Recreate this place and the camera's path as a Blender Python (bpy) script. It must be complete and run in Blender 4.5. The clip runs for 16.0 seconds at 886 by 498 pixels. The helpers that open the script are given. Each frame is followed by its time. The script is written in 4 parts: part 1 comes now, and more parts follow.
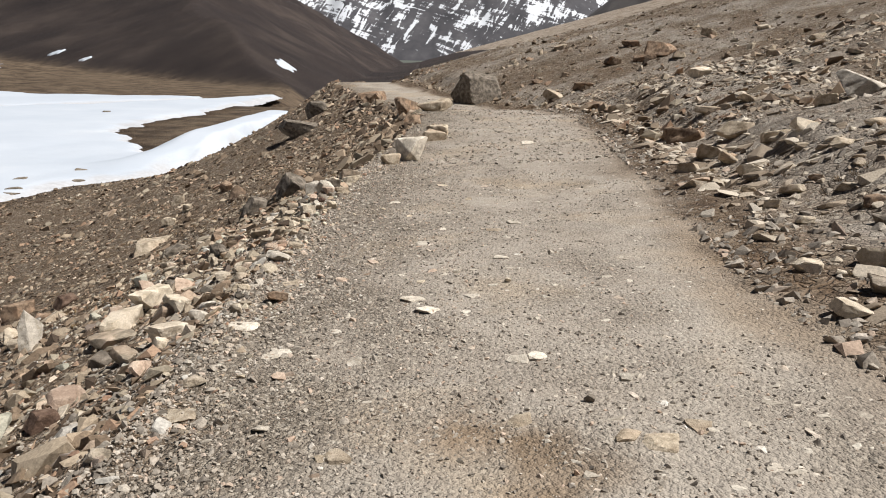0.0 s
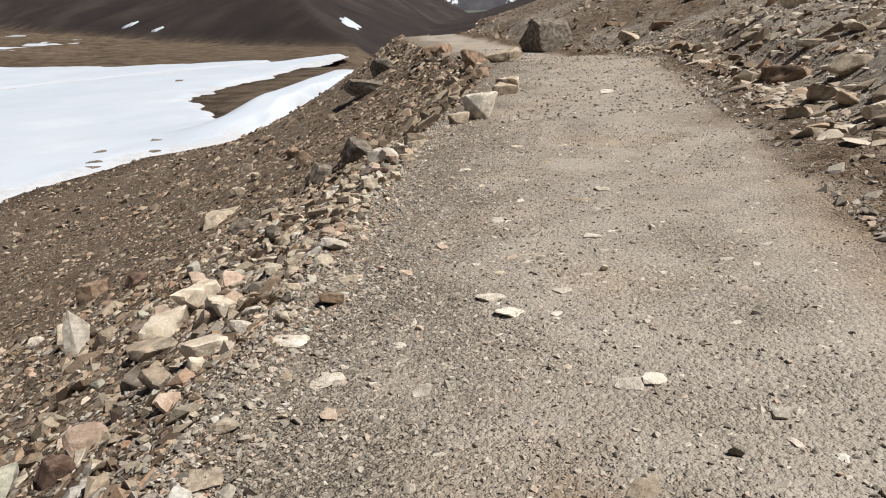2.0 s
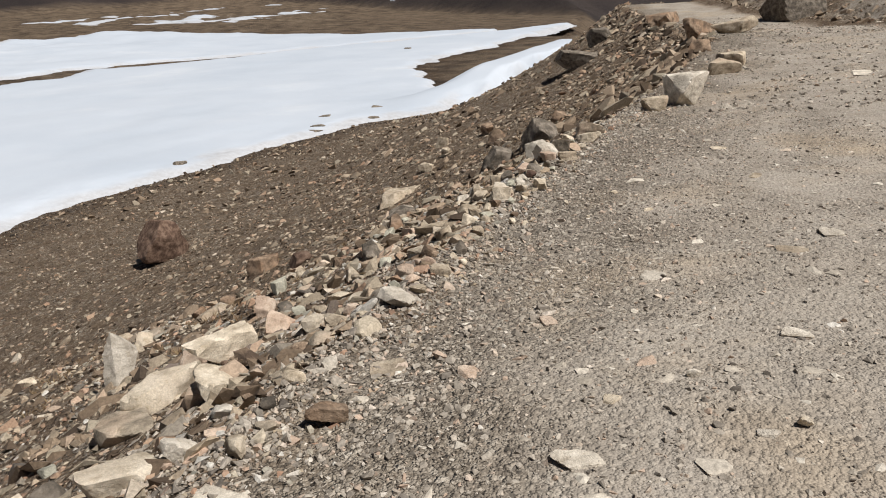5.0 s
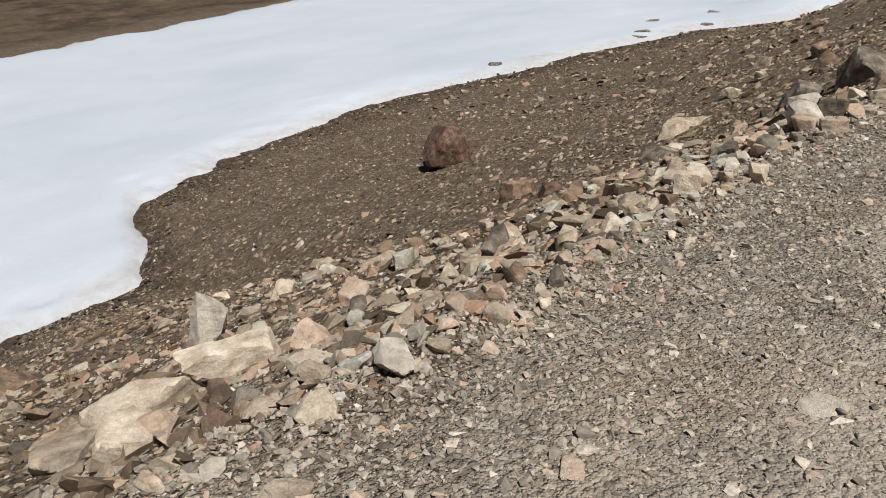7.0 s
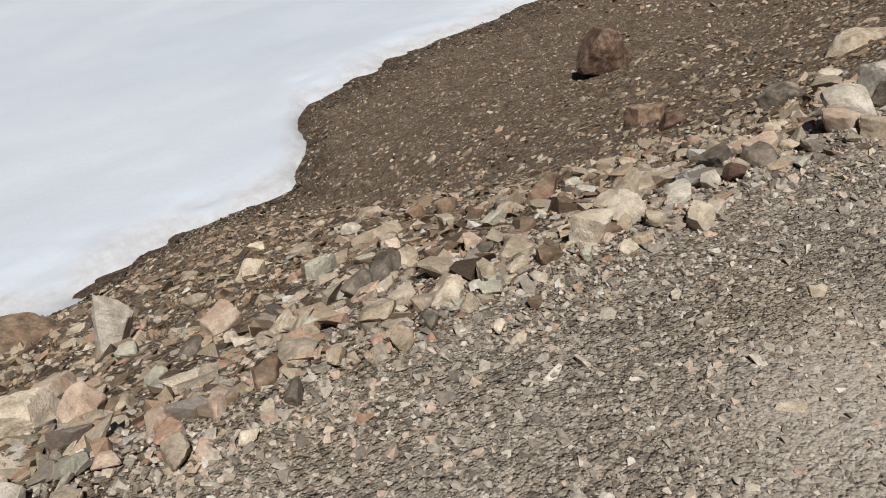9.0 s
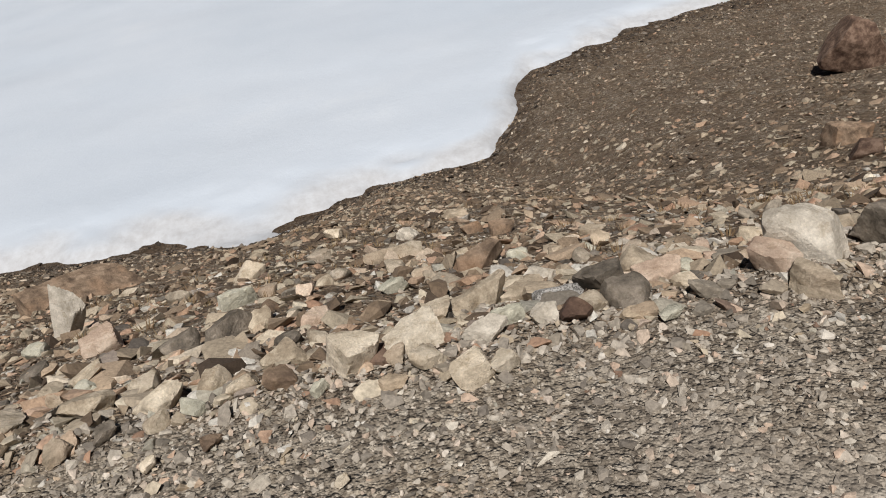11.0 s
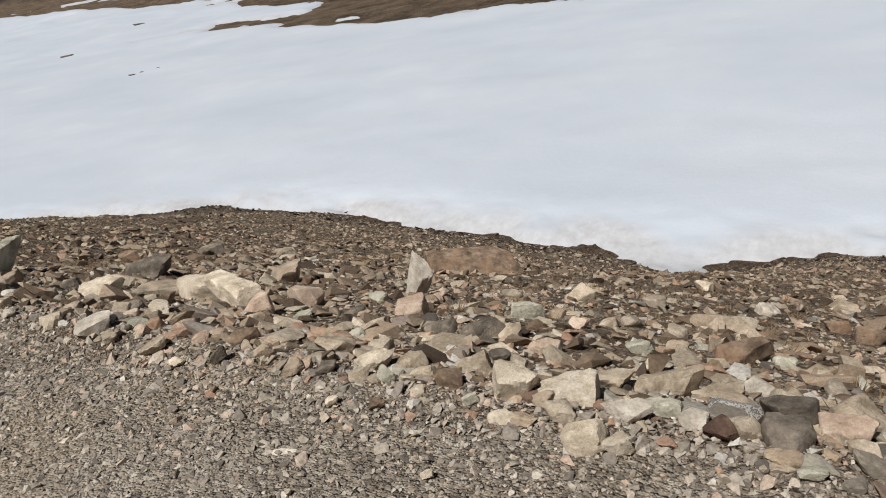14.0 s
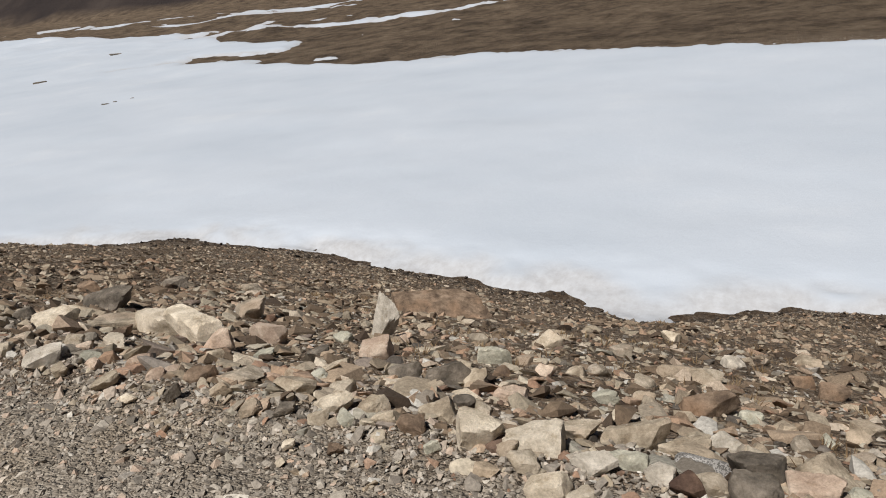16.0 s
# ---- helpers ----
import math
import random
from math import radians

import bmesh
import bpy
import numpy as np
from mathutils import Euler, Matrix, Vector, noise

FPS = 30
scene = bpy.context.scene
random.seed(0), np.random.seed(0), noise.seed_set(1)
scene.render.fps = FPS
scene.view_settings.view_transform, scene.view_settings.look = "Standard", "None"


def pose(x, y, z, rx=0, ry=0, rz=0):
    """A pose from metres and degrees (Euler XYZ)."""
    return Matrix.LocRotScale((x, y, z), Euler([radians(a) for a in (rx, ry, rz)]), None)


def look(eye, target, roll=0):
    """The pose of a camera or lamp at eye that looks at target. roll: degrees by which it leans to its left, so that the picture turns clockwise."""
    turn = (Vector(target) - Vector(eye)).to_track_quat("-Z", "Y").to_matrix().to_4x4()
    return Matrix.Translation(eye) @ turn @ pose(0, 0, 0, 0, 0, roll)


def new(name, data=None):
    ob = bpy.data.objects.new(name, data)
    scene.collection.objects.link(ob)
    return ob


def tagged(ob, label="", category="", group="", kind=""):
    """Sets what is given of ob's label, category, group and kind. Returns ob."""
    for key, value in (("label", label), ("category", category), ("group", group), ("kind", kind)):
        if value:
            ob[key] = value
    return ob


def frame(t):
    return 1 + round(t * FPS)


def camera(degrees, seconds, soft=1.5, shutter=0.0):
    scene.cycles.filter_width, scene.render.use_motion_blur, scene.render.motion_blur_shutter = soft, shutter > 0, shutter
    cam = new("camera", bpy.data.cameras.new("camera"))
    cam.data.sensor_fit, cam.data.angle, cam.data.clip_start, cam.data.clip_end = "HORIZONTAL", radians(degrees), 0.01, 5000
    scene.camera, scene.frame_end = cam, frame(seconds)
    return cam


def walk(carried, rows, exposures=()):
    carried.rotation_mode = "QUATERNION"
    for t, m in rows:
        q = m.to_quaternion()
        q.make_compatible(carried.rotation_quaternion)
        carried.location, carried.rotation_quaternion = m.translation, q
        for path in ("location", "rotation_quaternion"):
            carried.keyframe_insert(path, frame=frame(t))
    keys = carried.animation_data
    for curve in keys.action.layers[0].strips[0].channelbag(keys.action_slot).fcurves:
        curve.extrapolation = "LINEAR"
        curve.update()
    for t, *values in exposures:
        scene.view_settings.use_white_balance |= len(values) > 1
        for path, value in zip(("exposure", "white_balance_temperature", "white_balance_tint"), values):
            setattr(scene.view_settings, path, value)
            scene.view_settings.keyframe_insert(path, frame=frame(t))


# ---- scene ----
cam = camera(60.0, 16.0, soft=1.0)
PATH = [
    (0, (-0.032, 0.017, 1.605), (0.029, 1.956, 1.119), 1.5),
    (0.5, (-0.079, 0.035, 1.577), (-0.042, 1.955, 1.017), 1.3),
    (1, (-0.052, 0.286, 1.563), (-0.136, 2.184, 0.938), -2.3),
    (1.5, (-0.01, 0.602, 1.57), (-0.193, 2.491, 0.938), -3.9),
    (2, (-0.054, 0.938, 1.578), (-0.184, 2.841, 0.976), -2.3),
    (2.5, (-0.037, 1.291, 1.576), (-0.231, 3.193, 0.989), -3.8),
    (3, (0.011, 1.642, 1.625), (-0.372, 3.524, 1.064), -5.5),
    (3.2, (0.002, 1.773, 1.599), (-0.41, 3.649, 1.043), -5.0),
    (5.3, (0.382, 3.148, 1.422), (-0.338, 4.883, 0.736), -3.3),
    (5.5, (0.442, 3.317, 1.407), (-0.321, 5.024, 0.696), -3.7),
    (6, (0.57, 3.745, 1.449), (-0.393, 5.338, 0.717), -4.7),
    (6.5, (0.547, 4.235, 1.407), (-0.534, 5.725, 0.623), -2.2),
    (7, (0.576, 4.749, 1.403), (-0.737, 6.01, 0.576), -4.8),
    (7.5, (0.605, 5.227, 1.437), (-0.884, 6.233, 0.558), -6.7),
    (8, (0.69, 5.717, 1.454), (-0.81, 6.653, 0.519), -7.8),
    (8.5, (0.849, 6.187, 1.516), (-0.709, 7.017, 0.576), -9.9),
    (9, (0.797, 6.689, 1.489), (-0.746, 7.45, 0.469), -10.3),
    (9.5, (0.88, 7.213, 1.466), (-0.729, 7.801, 0.433), -13.8),
    (9.7, (0.922, 7.427, 1.507), (-0.718, 7.948, 0.489), -14.3),
    (11.8, (0.697, 9.193, 1.368), (-1.043, 8.882, 0.431), -13.8),
    (12, (0.714, 9.366, 1.385), (-1.012, 8.881, 0.499), -15.2),
    (12.5, (0.689, 9.564, 1.43), (-0.976, 8.744, 0.684), -17.6),
    (13, (0.71, 9.533, 1.452), (-0.911, 8.571, 0.784), -16.5),
    (13.5, (0.83, 9.429, 1.453), (-0.773, 8.478, 0.727), -12.2),
    (14, (0.871, 9.457, 1.484), (-0.716, 8.511, 0.719), -9.8),
    (14.5, (0.903, 9.484, 1.491), (-0.709, 8.532, 0.787), -9.6),
    (15, (0.894, 9.485, 1.492), (-0.751, 8.552, 0.842), -8.8),
    (15.5, (0.845, 9.462, 1.473), (-0.808, 8.547, 0.817), -7.6),
    (16, (0.824, 9.436, 1.463), (-0.84, 8.555, 0.788), -6.7),
]
walk(cam, [(t, look(eye, target, roll)) for t, eye, target, roll in PATH],
     [(0.0, 0.27), (3.0, 0.16), (5.5, 0.02), (8.0, -0.06), (12.0, -0.12), (16.0, -0.15)])

# ---- world, sun, exposure ----
SUN_ELEVATION, SUN_AZIMUTH = radians(58), radians(100)   # azimuth from +y towards +x
world = bpy.data.worlds.new("mountain_sky")
world.use_nodes = True
scene.world = world
wn = world.node_tree.nodes
sky = wn.new("ShaderNodeTexSky")
sky.sky_type = "NISHITA"
sky.sun_disc = False
sky.sun_elevation = SUN_ELEVATION
sky.sun_rotation = SUN_AZIMUTH
sky.altitude = 4000
sky.dust_density = 2.0
world.node_tree.links.new(sky.outputs[0], wn["Background"].inputs[0])
wn["Background"].inputs[1].default_value = 0.024
sun = new("sun", bpy.data.lights.new("sun", "SUN"))
sun.data.energy = 5.0
sun.data.angle = radians(1.2)
sun.data.color = (1.0, 0.97, 0.94)
sun_from = Vector((math.cos(SUN_ELEVATION) * math.sin(SUN_AZIMUTH), math.cos(SUN_ELEVATION) * math.cos(SUN_AZIMUTH), math.sin(SUN_ELEVATION)))
sun.matrix_world = look(sun_from * 60, (0, 0, 0))

# ---- shape of the land ----
SNOW_Z = -8.3


def lattice(ix, iy, seed):
    h = (ix.astype(np.int64) * 374761393 + iy.astype(np.int64) * 668265263 + seed * 1442695041) & 0x7FFFFFFF
    h = ((h ^ (h >> 13)) * 1274126177) & 0x7FFFFFFF
    h = ((h ^ (h >> 15)) * 461845907) & 0x7FFFFFFF
    return ((h ^ (h >> 16)) & 0xFFFF) / 65535.0


def vnoise(x, y, seed=0):
    """Smooth noise of the plane, from -1 to 1, one bump a metre."""
    x, y = np.asarray(x, float), np.asarray(y, float)
    ix, iy = np.floor(x), np.floor(y)
    fx, fy = x - ix, y - iy
    fx, fy = fx * fx * (3 - 2 * fx), fy * fy * (3 - 2 * fy)
    a, b = lattice(ix, iy, seed), lattice(ix + 1, iy, seed)
    c, d = lattice(ix, iy + 1, seed), lattice(ix + 1, iy + 1, seed)
    return 2 * ((a + (b - a) * fx) * (1 - fy) + (c + (d - c) * fx) * fy) - 1


def fbm(x, y, octaves=4, seed=0):
    total, gain = 0.0, 1.0
    for k in range(octaves):
        total = total + gain * vnoise(x * 2 ** k + 17.3 * k, y * 2 ** k - 9.1 * k, seed + k)
        gain *= 0.5
    return total


def smooth(a, b, v):
    u = np.clip((v - a) / (b - a), 0, 1)
    return u * u * (3 - 2 * u)


def road_centre(y):
    return np.interp(y, (-60, 5, 10, 16, 22, 30, 38, 47, 60, 120), (0.4, 0.55, 0.95, 1.65, 2.2, 1.5, -1.0, -3.4, -4.6, -6))


def road_half(y):
    return np.interp(y, (0, 5, 10, 16, 22, 60), (1.6, 1.6, 1.9, 1.95, 1.95, 1.7))


def road_z(y):
    return np.interp(y, (-60, 5, 10, 16, 22, 26, 31, 38, 47, 60, 120, 240), (0.3, 0, -0.105, -0.15, -0.03, -0.1, -0.45, -0.3, -0.05, -0.5, -2.5, -6))


def shore_x(y):
    """The near edge of the snow."""
    return np.interp(y, (-120, -26, -16, -6, 1, 5, 9, 12.5, 14, 16, 22, 28, 36, 43, 56, 62, 70, 80, 102, 118, 132, 180, 230),
                     (-17, -19.5, -23, -22, -20.5, -19.3, -20.6, -21.2, -24, -28, -30.5, -31.5, -31, -29.3, -26.5, -22.5, -18, -16.5, -15.5, -19, -25, -30, -33))


def snow_reach(x, y):
    """How far inside the snow a place lies, in metres; negative outside."""
    near = shore_x(y) - x
    far = x - np.interp(y, (-330, -140, -100, -74, -66, -46, -28, -8, 8, 26, 60, 75, 95, 125, 160, 185), (-210, -150, -124, -114, -90, -83, -85, -82, -78, -75, -79, -86, -88, -72, -48, -38))
    beyond = np.minimum(np.interp(y, (60, 80, 95, 125, 160, 185), (-90, -93, -94, -76, -51, -41)) - x, np.minimum(x + 150, (y - 62) * 0.5))
    beyond = np.minimum(beyond, 178 + 0.12 * x - y)
    strips = 3.2 * vnoise(x / 11 + 0.012 * y, y / 75, 71) + 1.3 * vnoise(x / 5, y / 16, 73) - 1.9
    upper = np.minimum(strips, np.minimum(-90 - x, np.minimum(x + 215, np.maximum(-50 - y, np.minimum(y - 200, -150 - x))) * 0.3))
    main = np.minimum(near, far)
    spit = np.minimum(np.minimum(x - np.interp(y, (74, 80, 100, 130, 180), (-27, -29, -39, -35.5, -34)), np.interp(y, (74, 80, 95, 118, 180), (-27, -25.8, -26.6, -23.5, -22)) - x), y - 76)
    main = np.minimum(np.minimum(main, -spit), 186 - y)
    isle = np.minimum(np.minimum(x + 102, -92 - x), np.minimum(y + 92, -50 - y) * 0.4) + 2.4 * vnoise(x / 2.5, y / 9, 75) + 1.2 * vnoise(x, y / 3, 76)
    main = np.minimum(main, 1.5 - isle)
    foot = np.maximum((y - 233) * 0.707 + (x + 37) * 0.6, -(x + 300))
    upper = np.minimum(upper, -8 - 0.3 * foot)
    main = np.maximum(main, np.maximum(np.minimum(beyond, near), np.minimum(upper, near)))
    rough = 0.42 * fbm(x / 1.1, y / 1.1, 4, 31) + 0.9 * vnoise(x / 4.5, y / 4.5, 37)
    calm = smooth(0, 25, near)
    return main + rough * (0.85 + 1.0 * calm)


def land(x, y):
    """The height of the ground."""
    x, y = np.asarray(x, float), np.asarray(y, float)
    c, half, zr = road_centre(y), road_half(y), road_z(y)
    off = x - c
    on = zr + 0.052 * np.clip(x, c - half, c + half) * (1 - smooth(12, 30, y))
    left = c - half - 0.25
    # bank down to the valley floor
    xs = shore_x(y) + 0.5 * vnoise(y / 3.1, 0 * y, 5)
    u = np.clip((left - x) / (left - xs), 0, 1.0)
    slope = (SNOW_Z - 0.15 - on) * (u + u * (1 - u) * np.interp(y, (-30, -12, -2, 8, 10, 13.4, 16, 21, 26, 40), (0.35, 0.25, -0.06, -0.06, 0.08, 0.52, 0.76, 0.82, 0.92, 1.0)))
    slope = slope + 0.02 * np.exp(-((x - left + 0.2) / 0.35) ** 2)
    slope = slope + np.minimum(1, np.maximum(left - x, 0) / 2.5) * (0.10 * fbm(x / 2.2, y / 2.2, 4, 3) + 0.25 * vnoise(x / 9, y / 9, 4) * smooth(2, 10, left - x)) * (1 - smooth(0.8, 1, u))
    # hillside up from the road
    right = np.maximum(x - (c + half), 0)
    bank = 0.10 * smooth(0, 0.8, right) + (0.38 + 0.2 * vnoise(y / 2.3, 0 * y, 8)) * smooth(0.9, 2.3, right + 0.35 * vnoise(x, y / 1.2, 9)) * smooth(3.0, 7.0, y)
    rise = 0.06 * np.minimum(right, 2) + 0.285 * np.maximum(right - 1.6, 0)
    rise = rise + bank + smooth(0.5, 4, right) * (0.13 * fbm(x / 1.7, y / 1.7, 4, 12) + 0.5 * vnoise(x / 13, y / 13, 13) * smooth(3, 14, right))
    near = on + np.where(off < 0, slope, rise)
    near = near + 0.010 * fbm(x * 3.1, y * 3.1, 3, 20) + 0.025 * vnoise(x / 1.4, y / 1.4, 21) * (np.abs(off) < half)
    # far side of the valley
    past = np.maximum(-80 - x, 0)
    fan = 0.035 * past + smooth(5, 60, past) * (0.7 * fbm(x / 17, y / 17, 4, 25) + 0.25 * fbm(x / 4, y / 4, 3, 26))
    foot = np.maximum((y - 233) * 0.707 + (x + 37) * 0.6, -(x + 300)) + 12 * vnoise(x / 60, y / 60, 27)
    spur = 0.505 * (-x - 42 + 9 * vnoise(x / 45, y / 45, 29))
    hill = np.minimum(0.5 * np.maximum(foot, 0), np.where(y > 150, np.maximum(spur, -3), 1e4))
    hill = hill * (1 + 0.10 * fbm(x / 70, y / 70, 5, 28))
    return near + fan + hill


# ---- materials ----
def material(name, rough=0.9):
    m = bpy.data.materials.new(name)
    m.use_nodes = True
    b = m.node_tree.nodes["Principled BSDF"]
    b.inputs["Roughness"].default_value = rough
    b.inputs["Specular IOR Level"].default_value = 0.25
    return m, m.node_tree.nodes, m.node_tree.links, b


def ramp(nodes, stops, mode="LINEAR"):
    r = nodes.new("ShaderNodeValToRGB")
    r.color_ramp.interpolation = mode
    e = r.color_ramp.elements
    while len(e) < len(stops):
        e.new(0.5)
    for k, (p, col) in enumerate(stops):
        e[k].position = p
        e[k].color = (*col, 1) if len(col) == 3 else col
    return r


def noise_node(nodes, links, coord, scale, detail=5, rough=0.55):
    n = nodes.new("ShaderNodeTexNoise")
    n.inputs["Scale"].default_value = scale
    n.inputs["Detail"].default_value = detail
    n.inputs["Roughness"].default_value = rough
    links.new(coord, n.inputs["Vector"])
    return n


def mix(nodes, links, fac, a, b, blend="MIX"):
    n = nodes.new("ShaderNodeMix")
    n.data_type, n.blend_type = "RGBA", blend
    for sock, v in ((n.inputs[0], fac), (n.inputs[6], a), (n.inputs[7], b)):
        if hasattr(v, "is_linked"):
            links.new(v, sock)
        elif isinstance(v, tuple):
            sock.default_value = (*v, 1)
        else:
            sock.default_value = v
    return n.outputs[2]


def math_node(nodes, links, op, a, b=0.0):
    n = nodes.new("ShaderNodeMath")
    n.operation = op
    n.use_clamp = op in ("MULTIPLY_ADD",)
    for sock, v in zip(n.inputs, (a, b)):
        if hasattr(v, "is_linked"):
            links.new(v, sock)
        else:
            sock.default_value = v
    return n.outputs[0]


def voronoi(nodes, links, coord, scale, feature="F1", random_=1.0):
    v = nodes.new("ShaderNodeTexVoronoi")
    v.feature = feature
    v.inputs["Scale"].default_value = scale
    v.inputs["Randomness"].default_value = random_
    links.new(coord, v.inputs["Vector"])
    return v


def ground_material():
    m, nodes, links, b = material("stony_ground", 0.93)
    pos = nodes.new("ShaderNodeNewGeometry").outputs["Position"]

    def attribute(name):
        a = nodes.new("ShaderNodeAttribute")
        a.attribute_name = name
        return a.outputs["Fac"]
    # pebbles of two sizes, each cell with its own tone
    big, small = voronoi(nodes, links, pos, 38), voronoi(nodes, links, pos, 95)
    tone_big = ramp(nodes, [(0.0, (0.06, 0.047, 0.036)), (0.3, (0.15, 0.122, 0.092)), (0.65, (0.29, 0.246, 0.193)), (0.9, (0.44, 0.385, 0.31)), (1.0, (0.58, 0.525, 0.44))])
    tone_small = ramp(nodes, [(0.0, (0.07, 0.056, 0.043)), (0.45, (0.24, 0.20, 0.155)), (1.0, (0.50, 0.435, 0.35))])
    sep_b, sep_s = nodes.new("ShaderNodeSeparateColor"), nodes.new("ShaderNodeSeparateColor")
    links.new(big.outputs["Color"], sep_b.inputs[0])
    links.new(small.outputs["Color"], sep_s.inputs[0])
    links.new(sep_b.outputs[0], tone_big.inputs[0])
    links.new(sep_s.outputs[0], tone_small.inputs[0])
    pebbles = mix(nodes, links, 0.5, tone_big.outputs[0], tone_small.outputs[0])
    fines = noise_node(nodes, links, pos, 160, 3, 0.7)
    dust = ramp(nodes, [(0.3, (0.345, 0.302, 0.252)), (0.7, (0.545, 0.488, 0.415))])
    links.new(fines.outputs[0], dust.inputs[0])
    patches = noise_node(nodes, links, pos, 1.3, 5, 0.6)
    cover = ramp(nodes, [(0.28, (0.35, 0.35, 0.35)), (0.58, (1, 1, 1))])
    links.new(patches.outputs[0], cover.inputs[0])
    cover_f = math_node(nodes, links, "MULTIPLY", math_node(nodes, links, "MULTIPLY", cover.outputs[0], 0.66), attribute("dust"))
    road_col = mix(nodes, links, cover_f, pebbles, dust.outputs[0])
    tint_n = noise_node(nodes, links, pos, 0.55, 4, 0.6)
    tint = ramp(nodes, [(0.35, (0.92, 0.90, 0.88)), (0.5, (1, 1, 1)), (0.68, (1.05, 0.97, 0.86))])
    links.new(tint_n.outputs[0], tint.inputs[0])
    road_col = mix(nodes, links, 1.0, road_col, tint.outputs[0], "MULTIPLY")
    # brown soil between the stones off the road
    soil_n = noise_node(nodes, links, pos, 5.5, 8, 0.7)
    soil = ramp(nodes, [(0.3, (0.05, 0.032, 0.020)), (0.5, (0.165, 0.112, 0.070)), (0.72, (0.33, 0.243, 0.165))])
    links.new(soil_n.outputs[0], soil.inputs[0])
    slabs, lumps = voronoi(nodes, links, pos, 9), voronoi(nodes, links, pos, 22)
    tone_slab = ramp(nodes, [(0.0, (0.06, 0.042, 0.03)), (0.3, (0.21, 0.158, 0.112)), (0.6, (0.36, 0.29, 0.215)), (0.85, (0.50, 0.43, 0.335)), (1.0, (0.62, 0.565, 0.475))])
    tone_lump = ramp(nodes, [(0.0, (0.05, 0.036, 0.026)), (0.5, (0.27, 0.215, 0.155)), (1.0, (0.56, 0.485, 0.385))])
    for cells, tone in ((slabs, tone_slab), (lumps, tone_lump)):
        sep = nodes.new("ShaderNodeSeparateColor")
        links.new(cells.outputs["Color"], sep.inputs[0])
        links.new(sep.outputs[1], tone.inputs[0])
    stones = mix(nodes, links, 0.4, tone_slab.outputs[0], tone_lump.outputs[0])
    gap_a, gap_b = voronoi(nodes, links, pos, 9, "DISTANCE_TO_EDGE"), voronoi(nodes, links, pos, 22, "DISTANCE_TO_EDGE")
    gap = math_node(nodes, links, "MINIMUM", gap_a.outputs["Distance"], math_node(nodes, links, "MULTIPLY", gap_b.outputs["Distance"], 1.4))
    joint = ramp(nodes, [(0.02, (0, 0, 0)), (0.10, (1, 1, 1))])
    links.new(gap, joint.inputs[0])
    rubble = mix(nodes, links, joint.outputs[0], soil.outputs[0], stones)
    bare_soil = ramp(nodes, [(0.40, (0.8, 0.8, 0.8)), (0.62, (0.2, 0.2, 0.2))])
    links.new(patches.outputs[0], bare_soil.inputs[0])
    # dusty hillside soil; its colour is also lifted to offset the weak sun there
    dry_lightened = mix(nodes, links, math_node(nodes, links, "MULTIPLY", attribute("dry_lightened"), 0.9), soil.outputs[0], dust.outputs[0])
    scree = mix(nodes, links, bare_soil.outputs[0], dry_lightened, rubble)
    # dry turf of the far plain
    turf_n = noise_node(nodes, links, pos, 0.22, 11, 0.78)
    turf = ramp(nodes, [(0.34, (0.035, 0.025, 0.018)), (0.46, (0.11, 0.079, 0.052)), (0.58, (0.19, 0.14, 0.094)), (0.74, (0.29, 0.23, 0.165))])
    links.new(turf_n.outputs[0], turf.inputs[0])
    # dark scree of the far hills
    hill_n = noise_node(nodes, links, pos, 0.02, 10, 0.65)
    hill = ramp(nodes, [(0.3, (0.018, 0.014, 0.014)), (0.52, (0.036, 0.027, 0.024)), (0.68, (0.064, 0.049, 0.041)), (0.85, (0.10, 0.08, 0.066))])
    links.new(hill_n.outputs[0], hill.inputs[0])
    col = mix(nodes, links, attribute("road"), scree, road_col)
    col = mix(nodes, links, attribute("plain"), col, turf.outputs[0])
    col = mix(nodes, links, attribute("hill"), col, hill.outputs[0])
    wet = mix(nodes, links, 1.0, col, (0.54, 0.49, 0.45), "MULTIPLY")
    col = mix(nodes, links, attribute("wet"), col, wet)
    # browner tone for the damp spots and the strip along the right edge
    damp_and_side = mix(nodes, links, 1.0, col, (0.66, 0.56, 0.46), "MULTIPLY")
    col = mix(nodes, links, attribute("damp_and_side"), col, damp_and_side)
    links.new(col, b.inputs["Base Color"])
    h1 = math_node(nodes, links, "SUBTRACT", 0.6, big.outputs["Distance"])
    h2 = math_node(nodes, links, "SUBTRACT", 0.6, small.outputs["Distance"])
    h2 = math_node(nodes, links, "MULTIPLY", h2, 0.5)
    h = math_node(nodes, links, "ADD", h1, h2)
    bare = math_node(nodes, links, "SUBTRACT", 1.15, cover_f)
    h = math_node(nodes, links, "MULTIPLY", h, bare)
    h = math_node(nodes, links, "ADD", h, soil_n.outputs[0])
    rough_off = math_node(nodes, links, "SUBTRACT", 1.0, attribute("road"))
    h3 = math_node(nodes, links, "SUBTRACT", 1.0, joint.outputs[0])
    h3 = math_node(nodes, links, "MULTIPLY", h3, rough_off)
    h = math_node(nodes, links, "SUBTRACT", h, math_node(nodes, links, "MULTIPLY", h3, 1.6))
    bump = nodes.new("ShaderNodeBump")
    bump.inputs["Strength"].default_value = 0.95
    bump.inputs["Distance"].default_value = 0.024
    links.new(h, bump.inputs["Height"])
    links.new(bump.outputs[0], b.inputs["Normal"])
    return m


